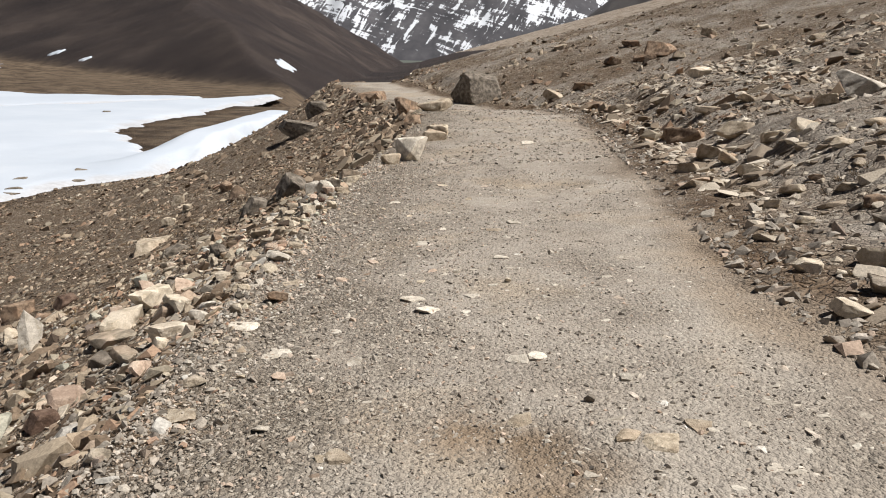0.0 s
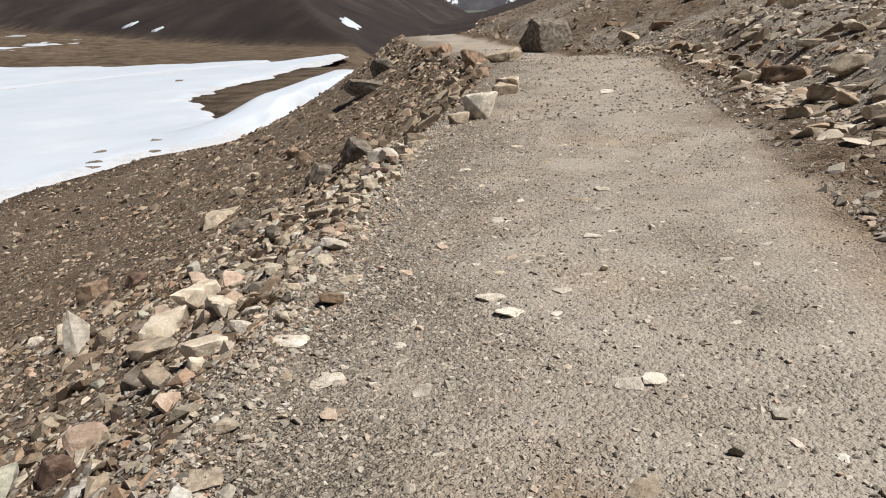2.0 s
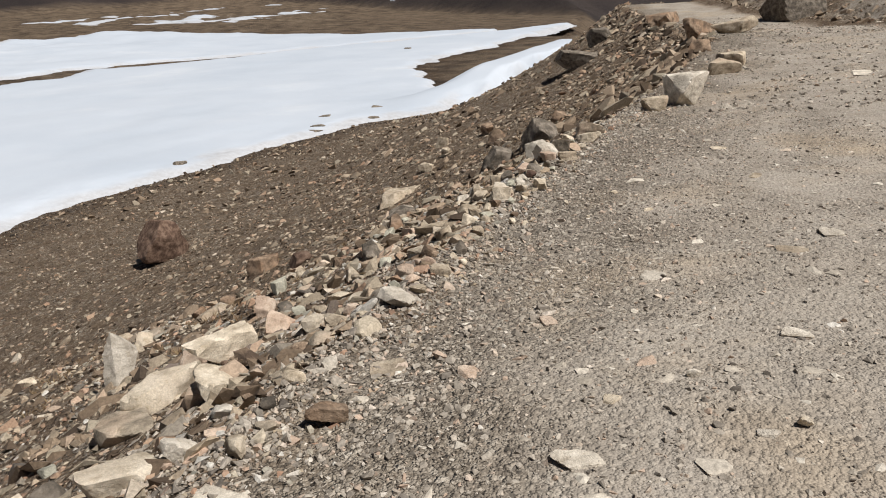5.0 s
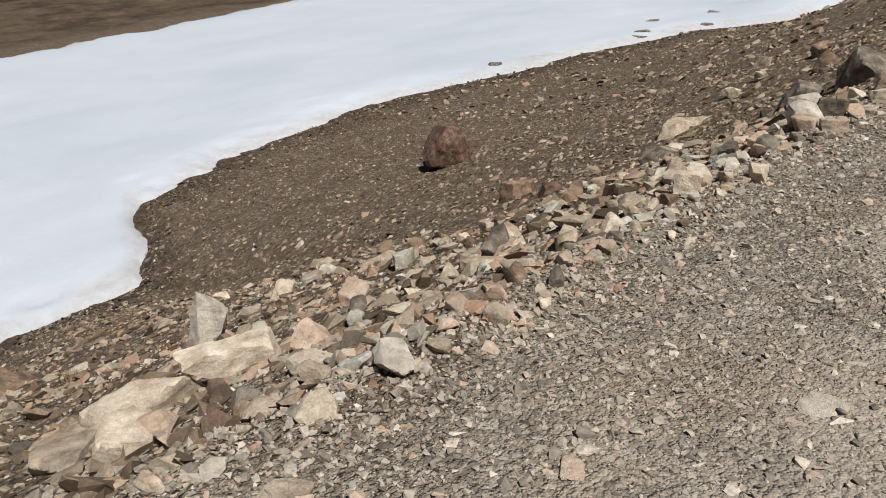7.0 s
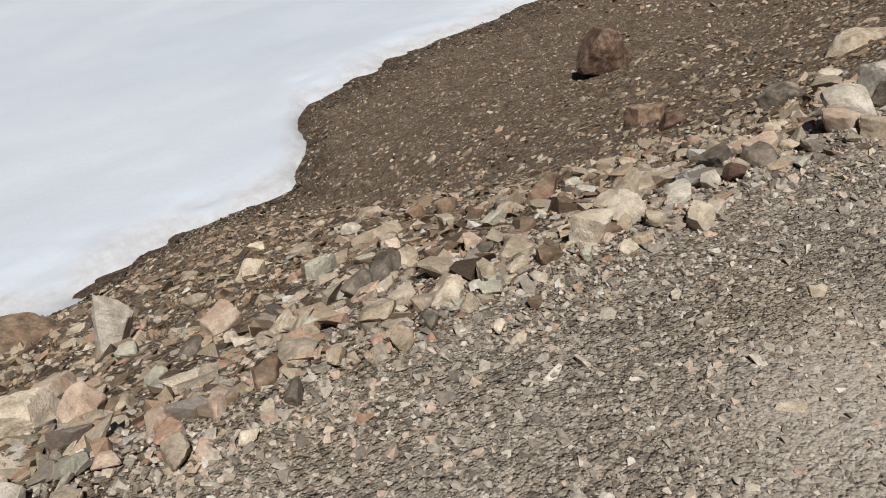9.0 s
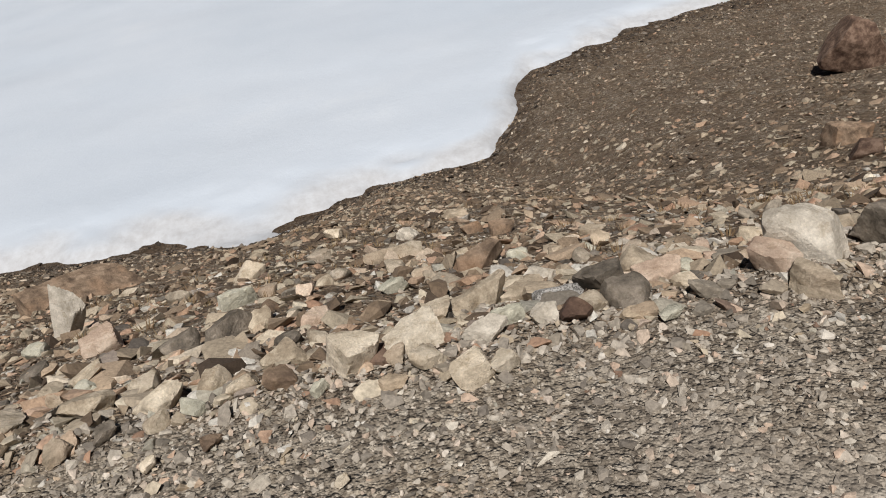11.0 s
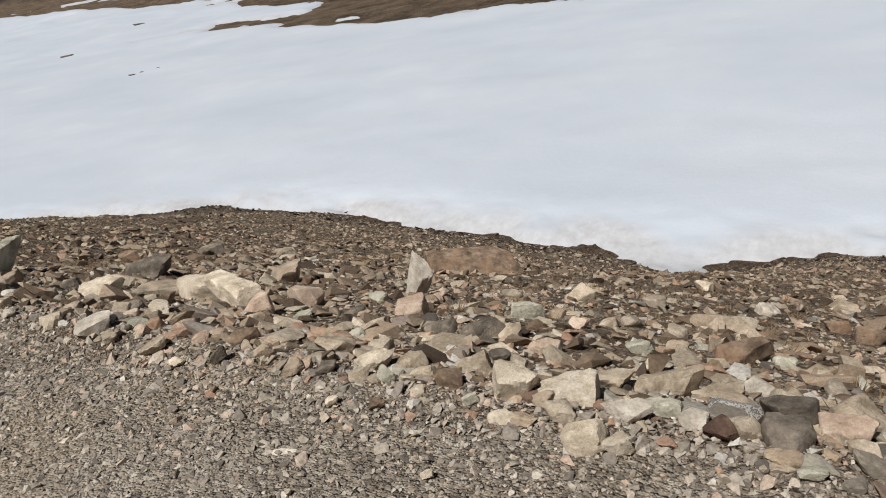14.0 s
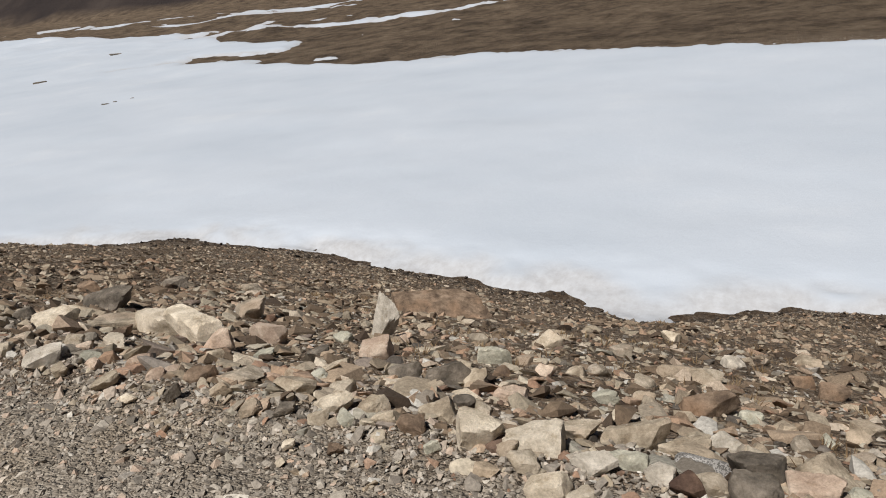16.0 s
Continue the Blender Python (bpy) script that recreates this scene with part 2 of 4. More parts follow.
def snow_material():
    m, nodes, links, b = material("old_snow", 0.6)
    pos = nodes.new("ShaderNodeNewGeometry").outputs["Position"]
    dirt = nodes.new("ShaderNodeAttribute")
    dirt.attribute_name = "dirt"
    n = noise_node(nodes, links, pos, 0.09, 8, 0.6)
    clean = ramp(nodes, [(0.3, (0.49, 0.538, 0.595)), (0.6, (0.543, 0.585, 0.637)), (0.75, (0.60, 0.632, 0.668))])
    links.new(n.outputs[0], clean.inputs[0])
    g = noise_node(nodes, links, pos, 3.0, 6, 0.7)
    grime = ramp(nodes, [(0.3, (0.40, 0.385, 0.375)), (0.7, (0.55, 0.555, 0.565))])
    links.new(g.outputs[0], grime.inputs[0])
    col = mix(nodes, links, dirt.outputs["Fac"], clean.outputs[0], grime.outputs[0])
    links.new(col, b.inputs["Base Color"])
    bump = nodes.new("ShaderNodeBump")
    bump.inputs["Strength"].default_value = 0.35
    bump.inputs["Distance"].default_value = 0.05
    links.new(g.outputs[0], bump.inputs["Height"])
    links.new(bump.outputs[0], b.inputs["Normal"])
    return m


def rock_material(name, dark, mid, light, speckle=0.0, rust=0.0):
    """Stone in three tones, with grain, weathered patches and a fine relief; every stone a little different."""
    m, nodes, links, b = material(name, 0.88)
    tex = nodes.new("ShaderNodeTexCoord").outputs["Object"]
    info = nodes.new("ShaderNodeObjectInfo")
    shift = nodes.new("ShaderNodeVectorMath")
    shift.operation = "ADD"
    links.new(tex, shift.inputs[0])
    scaled = nodes.new("ShaderNodeVectorMath")
    scaled.operation = "SCALE"
    scaled.inputs[0].default_value = (13, 7, 19)
    links.new(info.outputs["Random"], scaled.inputs["Scale"])
    links.new(scaled.outputs[0], shift.inputs[1])
    coord = shift.outputs[0]
    n = noise_node(nodes, links, coord, 7, 9, 0.68)
    r = ramp(nodes, [(0.38, dark), (0.5, mid), (0.60, light)])
    links.new(n.outputs[0], r.inputs[0])
    grain = noise_node(nodes, links, coord, 110, 3, 0.7)
    gr = ramp(nodes, [(0.3, (0.72, 0.72, 0.72)), (0.7, (1.2, 1.2, 1.2))])
    links.new(grain.outputs[0], gr.inputs[0])
    col = mix(nodes, links, 0.7, r.outputs[0], gr.outputs[0], "MULTIPLY")
    if speckle:
        v = voronoi(nodes, links, coord, 190)
        sep = nodes.new("ShaderNodeSeparateColor")
        links.new(v.outputs["Color"], sep.inputs[0])
        sp = ramp(nodes, [(0.0, (0.05, 0.05, 0.05)), (0.45, (0.08, 0.07, 0.065)), (0.5, (0.75, 0.72, 0.68))], "CONSTANT")
        links.new(sep.outputs[0], sp.inputs[0])
        col = mix(nodes, links, speckle, col, sp.outputs[0])
    if rust:
        n2 = noise_node(nodes, links, coord, 3.5, 5, 0.6)
        f = ramp(nodes, [(0.5, (0, 0, 0)), (0.62, (rust, rust, rust))])
        links.new(n2.outputs[0], f.inputs[0])
        col = mix(nodes, links, f.outputs[0], col, (0.26, 0.13, 0.06))
    blotch = noise_node(nodes, links, coord, 17, 7, 0.75)
    stain = ramp(nodes, [(0.38, (0.70, 0.65, 0.58)), (0.45, (1, 1, 1)), (0.62, (1, 1, 1)), (0.70, (1.18, 1.17, 1.15))])
    links.new(blotch.outputs[0], stain.inputs[0])
    col = mix(nodes, links, 0.6, col, stain.outputs[0], "MULTIPLY")
    tone = ramp(nodes, [(0, (0.80, 0.79, 0.78)), (1, (1.15, 1.13, 1.10))])
    links.new(info.outputs["Random"], tone.inputs[0])
    col = mix(nodes, links, 1.0, col, tone.outputs[0], "MULTIPLY")
    links.new(col, b.inputs["Base Color"])
    coarse = noise_node(nodes, links, coord, 22, 8, 0.72)
    bump = nodes.new("ShaderNodeBump")
    bump.inputs["Strength"].default_value = 0.9
    bump.inputs["Distance"].default_value = 0.02
    links.new(coarse.outputs[0], bump.inputs["Height"])
    links.new(bump.outputs[0], b.inputs["Normal"])
    return m


def gravel_material(name, stops):
    m, nodes, links, b = material(name, 0.9)
    geo = nodes.new("ShaderNodeNewGeometry")
    r = ramp(nodes, stops)
    links.new(geo.outputs["Random Per Island"], r.inputs[0])
    n = noise_node(nodes, links, geo.outputs["Position"], 60, 5, 0.7)
    g = ramp(nodes, [(0.32, (0.55, 0.54, 0.53)), (0.68, (1.28, 1.27, 1.25))])
    links.new(n.outputs[0], g.inputs[0])
    col = mix(nodes, links, 0.8, r.outputs[0], g.outputs[0], "MULTIPLY")
    links.new(col, b.inputs["Base Color"])
    bump = nodes.new("ShaderNodeBump")
    bump.inputs["Strength"].default_value = 0.5
    bump.inputs["Distance"].default_value = 0.006
    links.new(n.outputs[0], bump.inputs["Height"])
    links.new(bump.outputs[0], b.inputs["Normal"])
    return m


def mountain_material(name, cover, tones):
    """Bare banded rock with snow lying in the gullies and on the ledges."""
    m, nodes, links, b = material(name, 0.9)
    pos = nodes.new("ShaderNodeNewGeometry").outputs["Position"]
    n = noise_node(nodes, links, pos, 0.012, 10, 0.65)
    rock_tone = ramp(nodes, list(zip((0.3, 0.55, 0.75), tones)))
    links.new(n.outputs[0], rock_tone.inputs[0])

    def stretched(scale, turn, detail):
        mp = nodes.new("ShaderNodeMapping")
        mp.vector_type = "TEXTURE"
        mp.inputs["Scale"].default_value = scale
        mp.inputs["Rotation"].default_value = (0, turn, 0)
        links.new(pos, mp.inputs["Vector"])
        tex = noise_node(nodes, links, mp.outputs[0], 1.0, detail, 0.6)
        tex.inputs["Distortion"].default_value = 1.3
        return tex.outputs[0]
    gully = stretched((24, 300, 120), 0.55, 9)
    ledge = stretched((170, 500, 18), 0.26, 8)
    big = stretched((190, 500, 150), 0.4, 5)
    s = math_node(nodes, links, "ADD", gully, math_node(nodes, links, "MULTIPLY", ledge, 0.7))
    s = math_node(nodes, links, "ADD", s, big)
    a = nodes.new("ShaderNodeAttribute")
    a.attribute_name = "height"
    s = math_node(nodes, links, "ADD", s, a.outputs["Fac"])
    s = math_node(nodes, links, "SUBTRACT", s, cover)
    f = ramp(nodes, [(0.0, (0, 0, 0)), (0.04, (1, 1, 1))])
    links.new(s, f.inputs[0])
    # snow tone dulled: the greying of distant haze is put into it
    col = mix(nodes, links, f.outputs[0], rock_tone.outputs[0], (0.72, 0.74, 0.77))
    links.new(col, b.inputs["Base Color"])
    return m


GROUND = ground_material()
SNOW = snow_material()
ROCK = {
    "tan": rock_material("tan_stone", (0.294, 0.236, 0.169), (0.500, 0.420, 0.316), (0.677, 0.589, 0.463), rust=0.35),
    "cream": rock_material("cream_stone", (0.477, 0.401, 0.301), (0.665, 0.579, 0.454), (0.828, 0.740, 0.603), rust=0.12),
    "grey": rock_material("grey_stone", (0.211, 0.177, 0.135), (0.379, 0.323, 0.249), (0.562, 0.484, 0.387), rust=0.3),
    "pale": rock_material("pale_grey_stone", (0.431, 0.384, 0.315), (0.616, 0.557, 0.469), (0.777, 0.715, 0.616)),
    "green": rock_material("green_grey_stone", (0.304, 0.292, 0.234), (0.468, 0.449, 0.361), (0.620, 0.594, 0.487)),
    "pink": rock_material("pink_stone", (0.447, 0.329, 0.248), (0.596, 0.459, 0.354), (0.707, 0.578, 0.459)),
    "brown": rock_material("brown_stone", (0.131, 0.092, 0.065), (0.269, 0.194, 0.135), (0.413, 0.312, 0.225), rust=0.4),
    "red": rock_material("red_stone", (0.082, 0.050, 0.037), (0.151, 0.097, 0.069), (0.237, 0.163, 0.121)),
    "dark": rock_material("dark_stone", (0.090, 0.077, 0.062), (0.186, 0.158, 0.126), (0.300, 0.258, 0.210)),
    "speckled": rock_material("speckled_stone", (0.330, 0.308, 0.275), (0.462, 0.440, 0.407), (0.594, 0.572, 0.528), speckle=0.45),
}
ROAD_GRAVEL = gravel_material("road_gravel", [(0, (0.17, 0.147, 0.123)), (0.22, (0.27, 0.235, 0.194)), (0.5, (0.37, 0.325, 0.27)), (0.78, (0.48, 0.43, 0.36)), (0.92, (0.47, 0.35, 0.265)), (1, (0.62, 0.58, 0.51))])
PALE_STONE = gravel_material("pale_stone", [(0, (0.36, 0.315, 0.255)), (0.4, (0.52, 0.465, 0.385)), (0.75, (0.62, 0.57, 0.485)), (0.9, (0.58, 0.47, 0.37)), (1, (0.70, 0.66, 0.59))])
RUBBLE_STONE = gravel_material("rubble_stone", [(0, (0.10, 0.085, 0.072)), (0.12, (0.24, 0.21, 0.17)), (0.28, (0.38, 0.315, 0.235)), (0.42, (0.52, 0.45, 0.345)), (0.52, (0.33, 0.315, 0.265)), (0.62, (0.40, 0.32, 0.225)), (0.70, (0.50, 0.36, 0.265)), (0.78, (0.34, 0.21, 0.14)), (0.84, (0.17, 0.115, 0.085)), (0.92, (0.45, 0.42, 0.37)), (1, (0.60, 0.57, 0.51))])
PALE_RUBBLE = gravel_material("pale_rubble_stone", [(0, (0.20, 0.155, 0.11)), (0.3, (0.38, 0.31, 0.235)), (0.6, (0.52, 0.45, 0.355)), (0.85, (0.62, 0.55, 0.45)), (1, (0.44, 0.32, 0.225))])
WET_STONE = gravel_material("wet_stone", [(0, (0.03, 0.024, 0.019)), (0.4, (0.075, 0.058, 0.045)), (0.75, (0.13, 0.105, 0.082)), (1, (0.22, 0.185, 0.15))])
SCREE_STONE = gravel_material("scree_stone", [(0, (0.07, 0.05, 0.036)), (0.2, (0.16, 0.115, 0.078)), (0.45, (0.28, 0.212, 0.148)), (0.6, (0.33, 0.285, 0.215)), (0.76, (0.43, 0.345, 0.25)), (0.88, (0.34, 0.22, 0.145)), (1, (0.56, 0.49, 0.39))])


# ---- ground, road, snow ----
def spread(edges):
    """Grid lines from (start, spacing at it) pairs; the spacing glides from one to the next."""
    lines = [edges[0][0]]
    for (a, da), (b, db) in zip(edges, edges[1:]):
        while lines[-1] < b - 1e-6:
            k = (lines[-1] - a) / (b - a)
            lines.append(min(b, lines[-1] + da * (db / da) ** k))
    return np.array(lines)


def sheet(name, px, py, pz, faces, mat, layers=()):
    me = bpy.data.meshes.new(name)
    me.from_pydata(np.stack([px, py, pz], -1).reshape(-1, 3).tolist(), [], faces.tolist())
    for key, values in layers:
        a = me.attributes.new(key, "FLOAT", "POINT")
        a.data.foreach_set("value", np.asarray(values, np.float32).ravel())
    me.materials.append(mat)
    me.polygons.foreach_set("use_smooth", np.ones(len(me.polygons), bool))
    me.update()
    return new(name, me)


def quads(nx, ny, keep=None):
    i, j = np.meshgrid(np.arange(nx - 1), np.arange(ny - 1), indexing="ij")
    f = np.stack([i * ny + j, (i + 1) * ny + j, (i + 1) * ny + j + 1, i * ny + j + 1], -1).reshape(-1, 4)
    return f if keep is None else f[keep.ravel()]


def build_ground():
    gx = spread([(-1500, 90), (-300, 16), (-95, 2.5), (-34, 0.7), (-12, 0.22), (-4, 0.11), (-1.8, 0.09), (3.2, 0.10), (6, 0.14), (16, 0.5), (60, 3), (700, 60)])
    gy = spread([(-700, 60), (-120, 6), (-30, 1.2), (-2, 0.2), (2, 0.10), (12, 0.10), (18, 0.16), (34, 0.4), (70, 1.0), (190, 4), (1500, 60)])
    px, py = np.meshgrid(gx, gy, indexing="ij")
    pz = land(px, py)
    c, half = road_centre(py), road_half(py)
    edge = np.abs(px - c) - half + 0.22 * fbm(px * 1.3, py * 1.3, 3, 40)
    road = 1 - smooth(-0.05, 0.45, edge)
    reach = snow_reach(px, py)
    past = np.maximum(-80 - px, 0)
    plain = np.maximum(smooth(0, 6, past), smooth(-3, 3, -26.0 - px) * smooth(74, 80, py))
    plain = np.maximum(plain, smooth(120, 170, py)) * (px < c)
    foot = np.maximum((py - 233) * 0.707 + (px + 37) * 0.6, -(px + 300)) + 12 * vnoise(px / 60, py / 60, 27)
    hill = smooth(-5, 5, foot) * (px < 60)
    wet = (1 - smooth(0.3, 3.4, -reach + 0.7 * vnoise(px, py, 44))) * (reach < 0.6) * (px > -40) * 0.9
    spots = ((0.16, 3.1, 0.36), (0.50, 2.85, 0.34))
    damp_and_side = np.zeros_like(px)
    for sx, sy, sr in spots:
        damp_and_side = np.maximum(damp_and_side, 0.95 * (1 - smooth(0.2, 1.0, np.hypot(px - sx, (py - sy) * 0.8) / sr + 0.35 * fbm(px * 4, py * 4, 3, 46))))
    # darker brown strip along the right edge of the track
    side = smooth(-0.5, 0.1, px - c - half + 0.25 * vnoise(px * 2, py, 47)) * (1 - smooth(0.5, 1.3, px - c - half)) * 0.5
    dust = smooth(0.15, 1.5, px - c + half + 0.5 * fbm(px * 1.2, py * 1.2, 3, 48))
    # hillside mask: dry dusty soil, paler also to make up for slanting sunlight
    dry_lightened = smooth(0.3, 1.5, px - c - half) * smooth(0.25, 0.6, 0.5 + 0.5 * fbm(px / 2.5, py / 2.5, 3, 49))
    layers = [("dry_lightened", dry_lightened), ("road", road), ("dust", dust), ("plain", plain), ("hill", hill), ("wet", wet), ("damp_and_side", np.maximum(damp_and_side, side))]
    i0 = (np.abs((px - c)[:-1, :-1]) < half[:-1, :-1]) & (py[:-1, :-1] > -30) & (py[:-1, :-1] < 60)
    for name, keep, label, cat in (("road", i0, "dusty grey-brown gravel mountain track with loose stones", "road"), ("ground", ~i0, "stony brown mountain slope above a snow-covered valley floor", "ground")):
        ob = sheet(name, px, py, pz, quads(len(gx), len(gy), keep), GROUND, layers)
        bm = bmesh.new()
        bm.from_mesh(ob.data)
        bmesh.ops.delete(bm, geom=[v for v in bm.verts if not v.link_faces], context="VERTS")
        bm.to_mesh(ob.data)
        bm.free()
        tagged(ob, label, cat, kind="structure")


def snow_top(x, y):
    reach = snow_reach(x, y)
    lift = np.where(reach > 0, 0.03 + 0.44 * (1 - np.exp(-np.maximum(reach, 0) / 0.9)), np.maximum(reach * 0.5, -0.4))
    return np.where(shore_x(y) - x < 40, np.maximum(land(x, y), SNOW_Z - 0.15), land(x, y)) + lift + smooth(0, 3, reach) * 0.10 * fbm(x / 6, y / 9, 3, 52)


def build_snow():
    s = spread([(-3, 0.35), (-0.6, 0.16), (1.5, 0.16), (6, 0.5), (30, 1.6), (70, 1.3), (130, 2.2), (430, 9)])
    gy = spread([(-330, 8), (-120, 2.5), (-40, 0.9), (-22, 0.22), (24, 0.22), (60, 0.5), (120, 1.2), (200, 2.5), (430, 7)])
    ps, py = np.meshgrid(s, gy, indexing="ij")
    px = shore_x(py) - ps
    reach = snow_reach(px, py)
    bankside = smooth(62, 76, py) * (1 - smooth(101, 106, py)) * (1 - smooth(4, 9, ps))
    pz = snow_top(px, py) + smooth(0, 2, reach) * 2.3 * bankside
    # old tracks of meltwater and a thin crack near the edge
    dirt = (1 - smooth(0.1, 1.6, reach + 0.6 * fbm(px / 1.5, py / 2.5, 3, 53))) * 0.8
    keep = (reach[:-1, :-1] > -1.2) | (reach[1:, 1:] > -1.2)
    ob = sheet("snow_field", px, py, pz, quads(len(s), len(gy), keep)[:, ::-1], SNOW, [("dirt", dirt)])
    bm = bmesh.new()
    bm.from_mesh(ob.data)
    bmesh.ops.delete(bm, geom=[v for v in bm.verts if not v.link_faces], context="VERTS")
    bm.to_mesh(ob.data)
    bm.free()
    tagged(ob, "broad flat field of old white snow with a dirty melting edge", "snow", kind="structure")


build_ground()
build_snow()


# ---- far mountains ----
def mountain(name, cx, cy, width, depth, height, turn, seed, cover, tones, label, relief=1.0):
    u, v = np.meshgrid(np.linspace(-1, 1, 150), np.linspace(-1, 1, 90), indexing="ij")
    x, y = u * width, v * depth
    ridge = 1 - np.abs(vnoise(x / 330 + 0.3 * vnoise(x / 200, y / 200, seed + 5), y / 700, seed)) * 1.1
    ridge2 = 1 - np.abs(fbm(x / 120, y / 260, 4, seed + 1))
    z = height * (1 - np.abs(v) ** 1.15) * (1 - np.abs(u) ** 2.2) * (0.62 + 0.3 * ridge + 0.12 * ridge2 * relief)
    rise = 0.3 * (z / height)
    ca, sa = math.cos(turn), math.sin(turn)
    ob = sheet(name, cx + ca * x - sa * y, cy + sa * x + ca * y, z - 14, quads(150, 90), mountain_material(name + "_rock", cover, tones), [("height", rise)])
    return tagged(ob, label, "mountain", kind="structure")


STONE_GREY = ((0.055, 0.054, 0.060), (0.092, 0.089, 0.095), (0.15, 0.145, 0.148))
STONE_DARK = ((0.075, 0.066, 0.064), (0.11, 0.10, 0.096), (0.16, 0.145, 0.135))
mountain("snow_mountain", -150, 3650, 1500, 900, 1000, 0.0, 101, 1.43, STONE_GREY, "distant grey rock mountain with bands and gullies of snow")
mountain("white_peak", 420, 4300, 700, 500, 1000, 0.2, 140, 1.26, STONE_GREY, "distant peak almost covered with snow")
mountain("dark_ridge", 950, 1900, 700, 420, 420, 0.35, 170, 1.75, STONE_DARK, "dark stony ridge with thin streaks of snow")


def snow_patch(x, y, w, d, turn, seed):
    """A last thin patch of snow draped over the hillside."""
    rng = np.random.default_rng(seed)
    n = 26
    wave = rng.uniform(0, 6.28, 3)
    bm = bmesh.new()
    c, s = math.cos(radians(turn)), math.sin(radians(turn))
    rows = []
    for k in (0.0, 0.5, 0.85, 1.0):
        row = []
        for j in range(n):
            a = 2 * math.pi * j / n
            r = k * (1 + 0.28 * math.sin(2 * a + wave[0]) + 0.2 * math.sin(5 * a + wave[1]) + 0.12 * math.sin(9 * a + wave[2]))
            px, py = 0.5 * w * r * math.cos(a), 0.5 * d * r * math.sin(a)
            gx, gy = x + c * px - s * py, y + s * px + c * py
            row.append(bm.verts.new((gx, gy, float(land(gx, gy)) + (0.5 if k < 1 else -0.3))))
            if k == 0.0:
                break
        rows.append(row)
    for j in range(n):
        bm.faces.new((rows[0][0], rows[1][j], rows[1][(j + 1) % n]))
        for a, b in zip(rows[1:], rows[2:]):
            bm.faces.new((a[j], b[j], b[(j + 1) % n], a[(j + 1) % n]))
    me = bpy.data.meshes.new("snow_patch")
    bm.to_mesh(me)
    bm.free()
    me.materials.append(SNOW)
    me.polygons.foreach_set("use_smooth", np.ones(len(me.polygons), bool))
    tagged(new("snow_patch", me), "small old snow patch on the dark far hillside", "snow", "snow patches")


snow_patch(-51, 293, 8.5, 10.4, 10, 5)
snow_patch(-155, 339, 6.6, 3.9, 25, 6)
snow_patch(-135, 320, 5.6, 3.7, 23, 7)


# ---- stones ----
def ball(level):
    bm = bmesh.new()
    bmesh.ops.create_icosphere(bm, subdivisions=level, radius=1)
    bm.verts.ensure_lookup_table()
    co = np.array([v.co[:] for v in bm.verts])
    tri = np.array([[v.index for v in f.verts] for f in bm.faces])
    bm.free()
    return co, tri


BALLS = {k: ball(k) for k in (2, 3, 4, 5)}


def chipped(directions, rng, planes, flat):
    """A broken stone about one metre across: a ball of directions cut by random planes, top and base flatter the higher flat is."""
    sides = np.array([[1, 0, 0], [-1, 0, 0], [0, 1, 0], [0, -1, 0]]) + rng.normal(0, 0.42, (4, 3))
    n = np.vstack([rng.normal(size=(planes, 3)), sides])
    n /= np.linalg.norm(n, axis=1)[:, None]
    d = np.r_[rng.uniform(0.62, 0.95, planes), rng.uniform(0.5, 0.75, 4)]
    lid = np.array([[rng.normal(0, 0.12), rng.normal(0, 0.12), 1], [rng.normal(0, 0.1), rng.normal(0, 0.1), -1]])
    lid /= np.linalg.norm(lid, axis=1)[:, None]
    n, d = np.vstack([n, lid]), np.r_[d, 0.9 - 0.4 * flat, 0.9 - 0.4 * flat]
    reach = directions @ n.T
    r = np.min(np.where(reach > 0.05, d / np.maximum(reach, 0.05), 9), axis=1)
    p = directions * np.minimum(r, 1.25)[:, None]
    lo, hi = p.min(0), p.max(0)
    return (p - (lo + hi) / 2) / (hi - lo)


def rock_mesh(name, w, d, h, seed, mat, level, flat=0.4, planes=8, tilt=(0, 0), spill=9):
    rng = np.random.default_rng(seed)
    co, tri = BALLS[level]
    p = chipped(co, rng, planes, flat) * (w, d, h)
    size = (w * d * h) ** (1 / 3)
    q = p / size * 3.1 + seed
    wobble = fbm(q[:, 0] + q[:, 2] * 0.7, q[:, 1] - q[:, 2] * 0.6, 4, seed % 97)
    p = p + co * (0.022 * size * wobble)[:, None]
    ledge = vnoise(q[:, 2] * 2.2 + 0.4 * wobble, q[:, 0] * 0.2, seed % 89)
    p[:, :2] *= (1 + 0.03 * ledge)[:, None]
    lean = rng.normal(0, spill, 2)
    turn = np.array(Euler((radians(tilt[0] + lean[0]), radians(tilt[1] + lean[1]), 0)).to_matrix())
    p = p @ turn.T
    p[:, 2] -= p[:, 2].min()
    me = bpy.data.meshes.new(name)
    me.from_pydata(p.tolist(), [], tri.tolist())
    me.materials.append(mat)
    me.polygons.foreach_set("use_smooth", np.ones(len(me.polygons), bool))
    if level > 2:
        me.set_sharp_from_angle(angle=radians(32))
    return me


def sizes(rng, n, small, large, power=2.5):
    """Sizes from small to large, small ones far commoner."""
    u = rng.random(n)
    return small * (1 + u * ((large / small) ** (1 - power) - 1)) ** (1 / (1 - power))


WORDS = {"tan": "tan sandstone", "cream": "cream-coloured stone", "grey": "weathered grey stone", "pale": "pale grey stone", "green": "grey-green slate", "pink": "pinkish stone", "brown": "dark brown stone", "red": "reddish brown stone", "dark": "dark grey stone", "speckled": "black-and-white speckled granite"}
rocks_made = [0]
taken = []


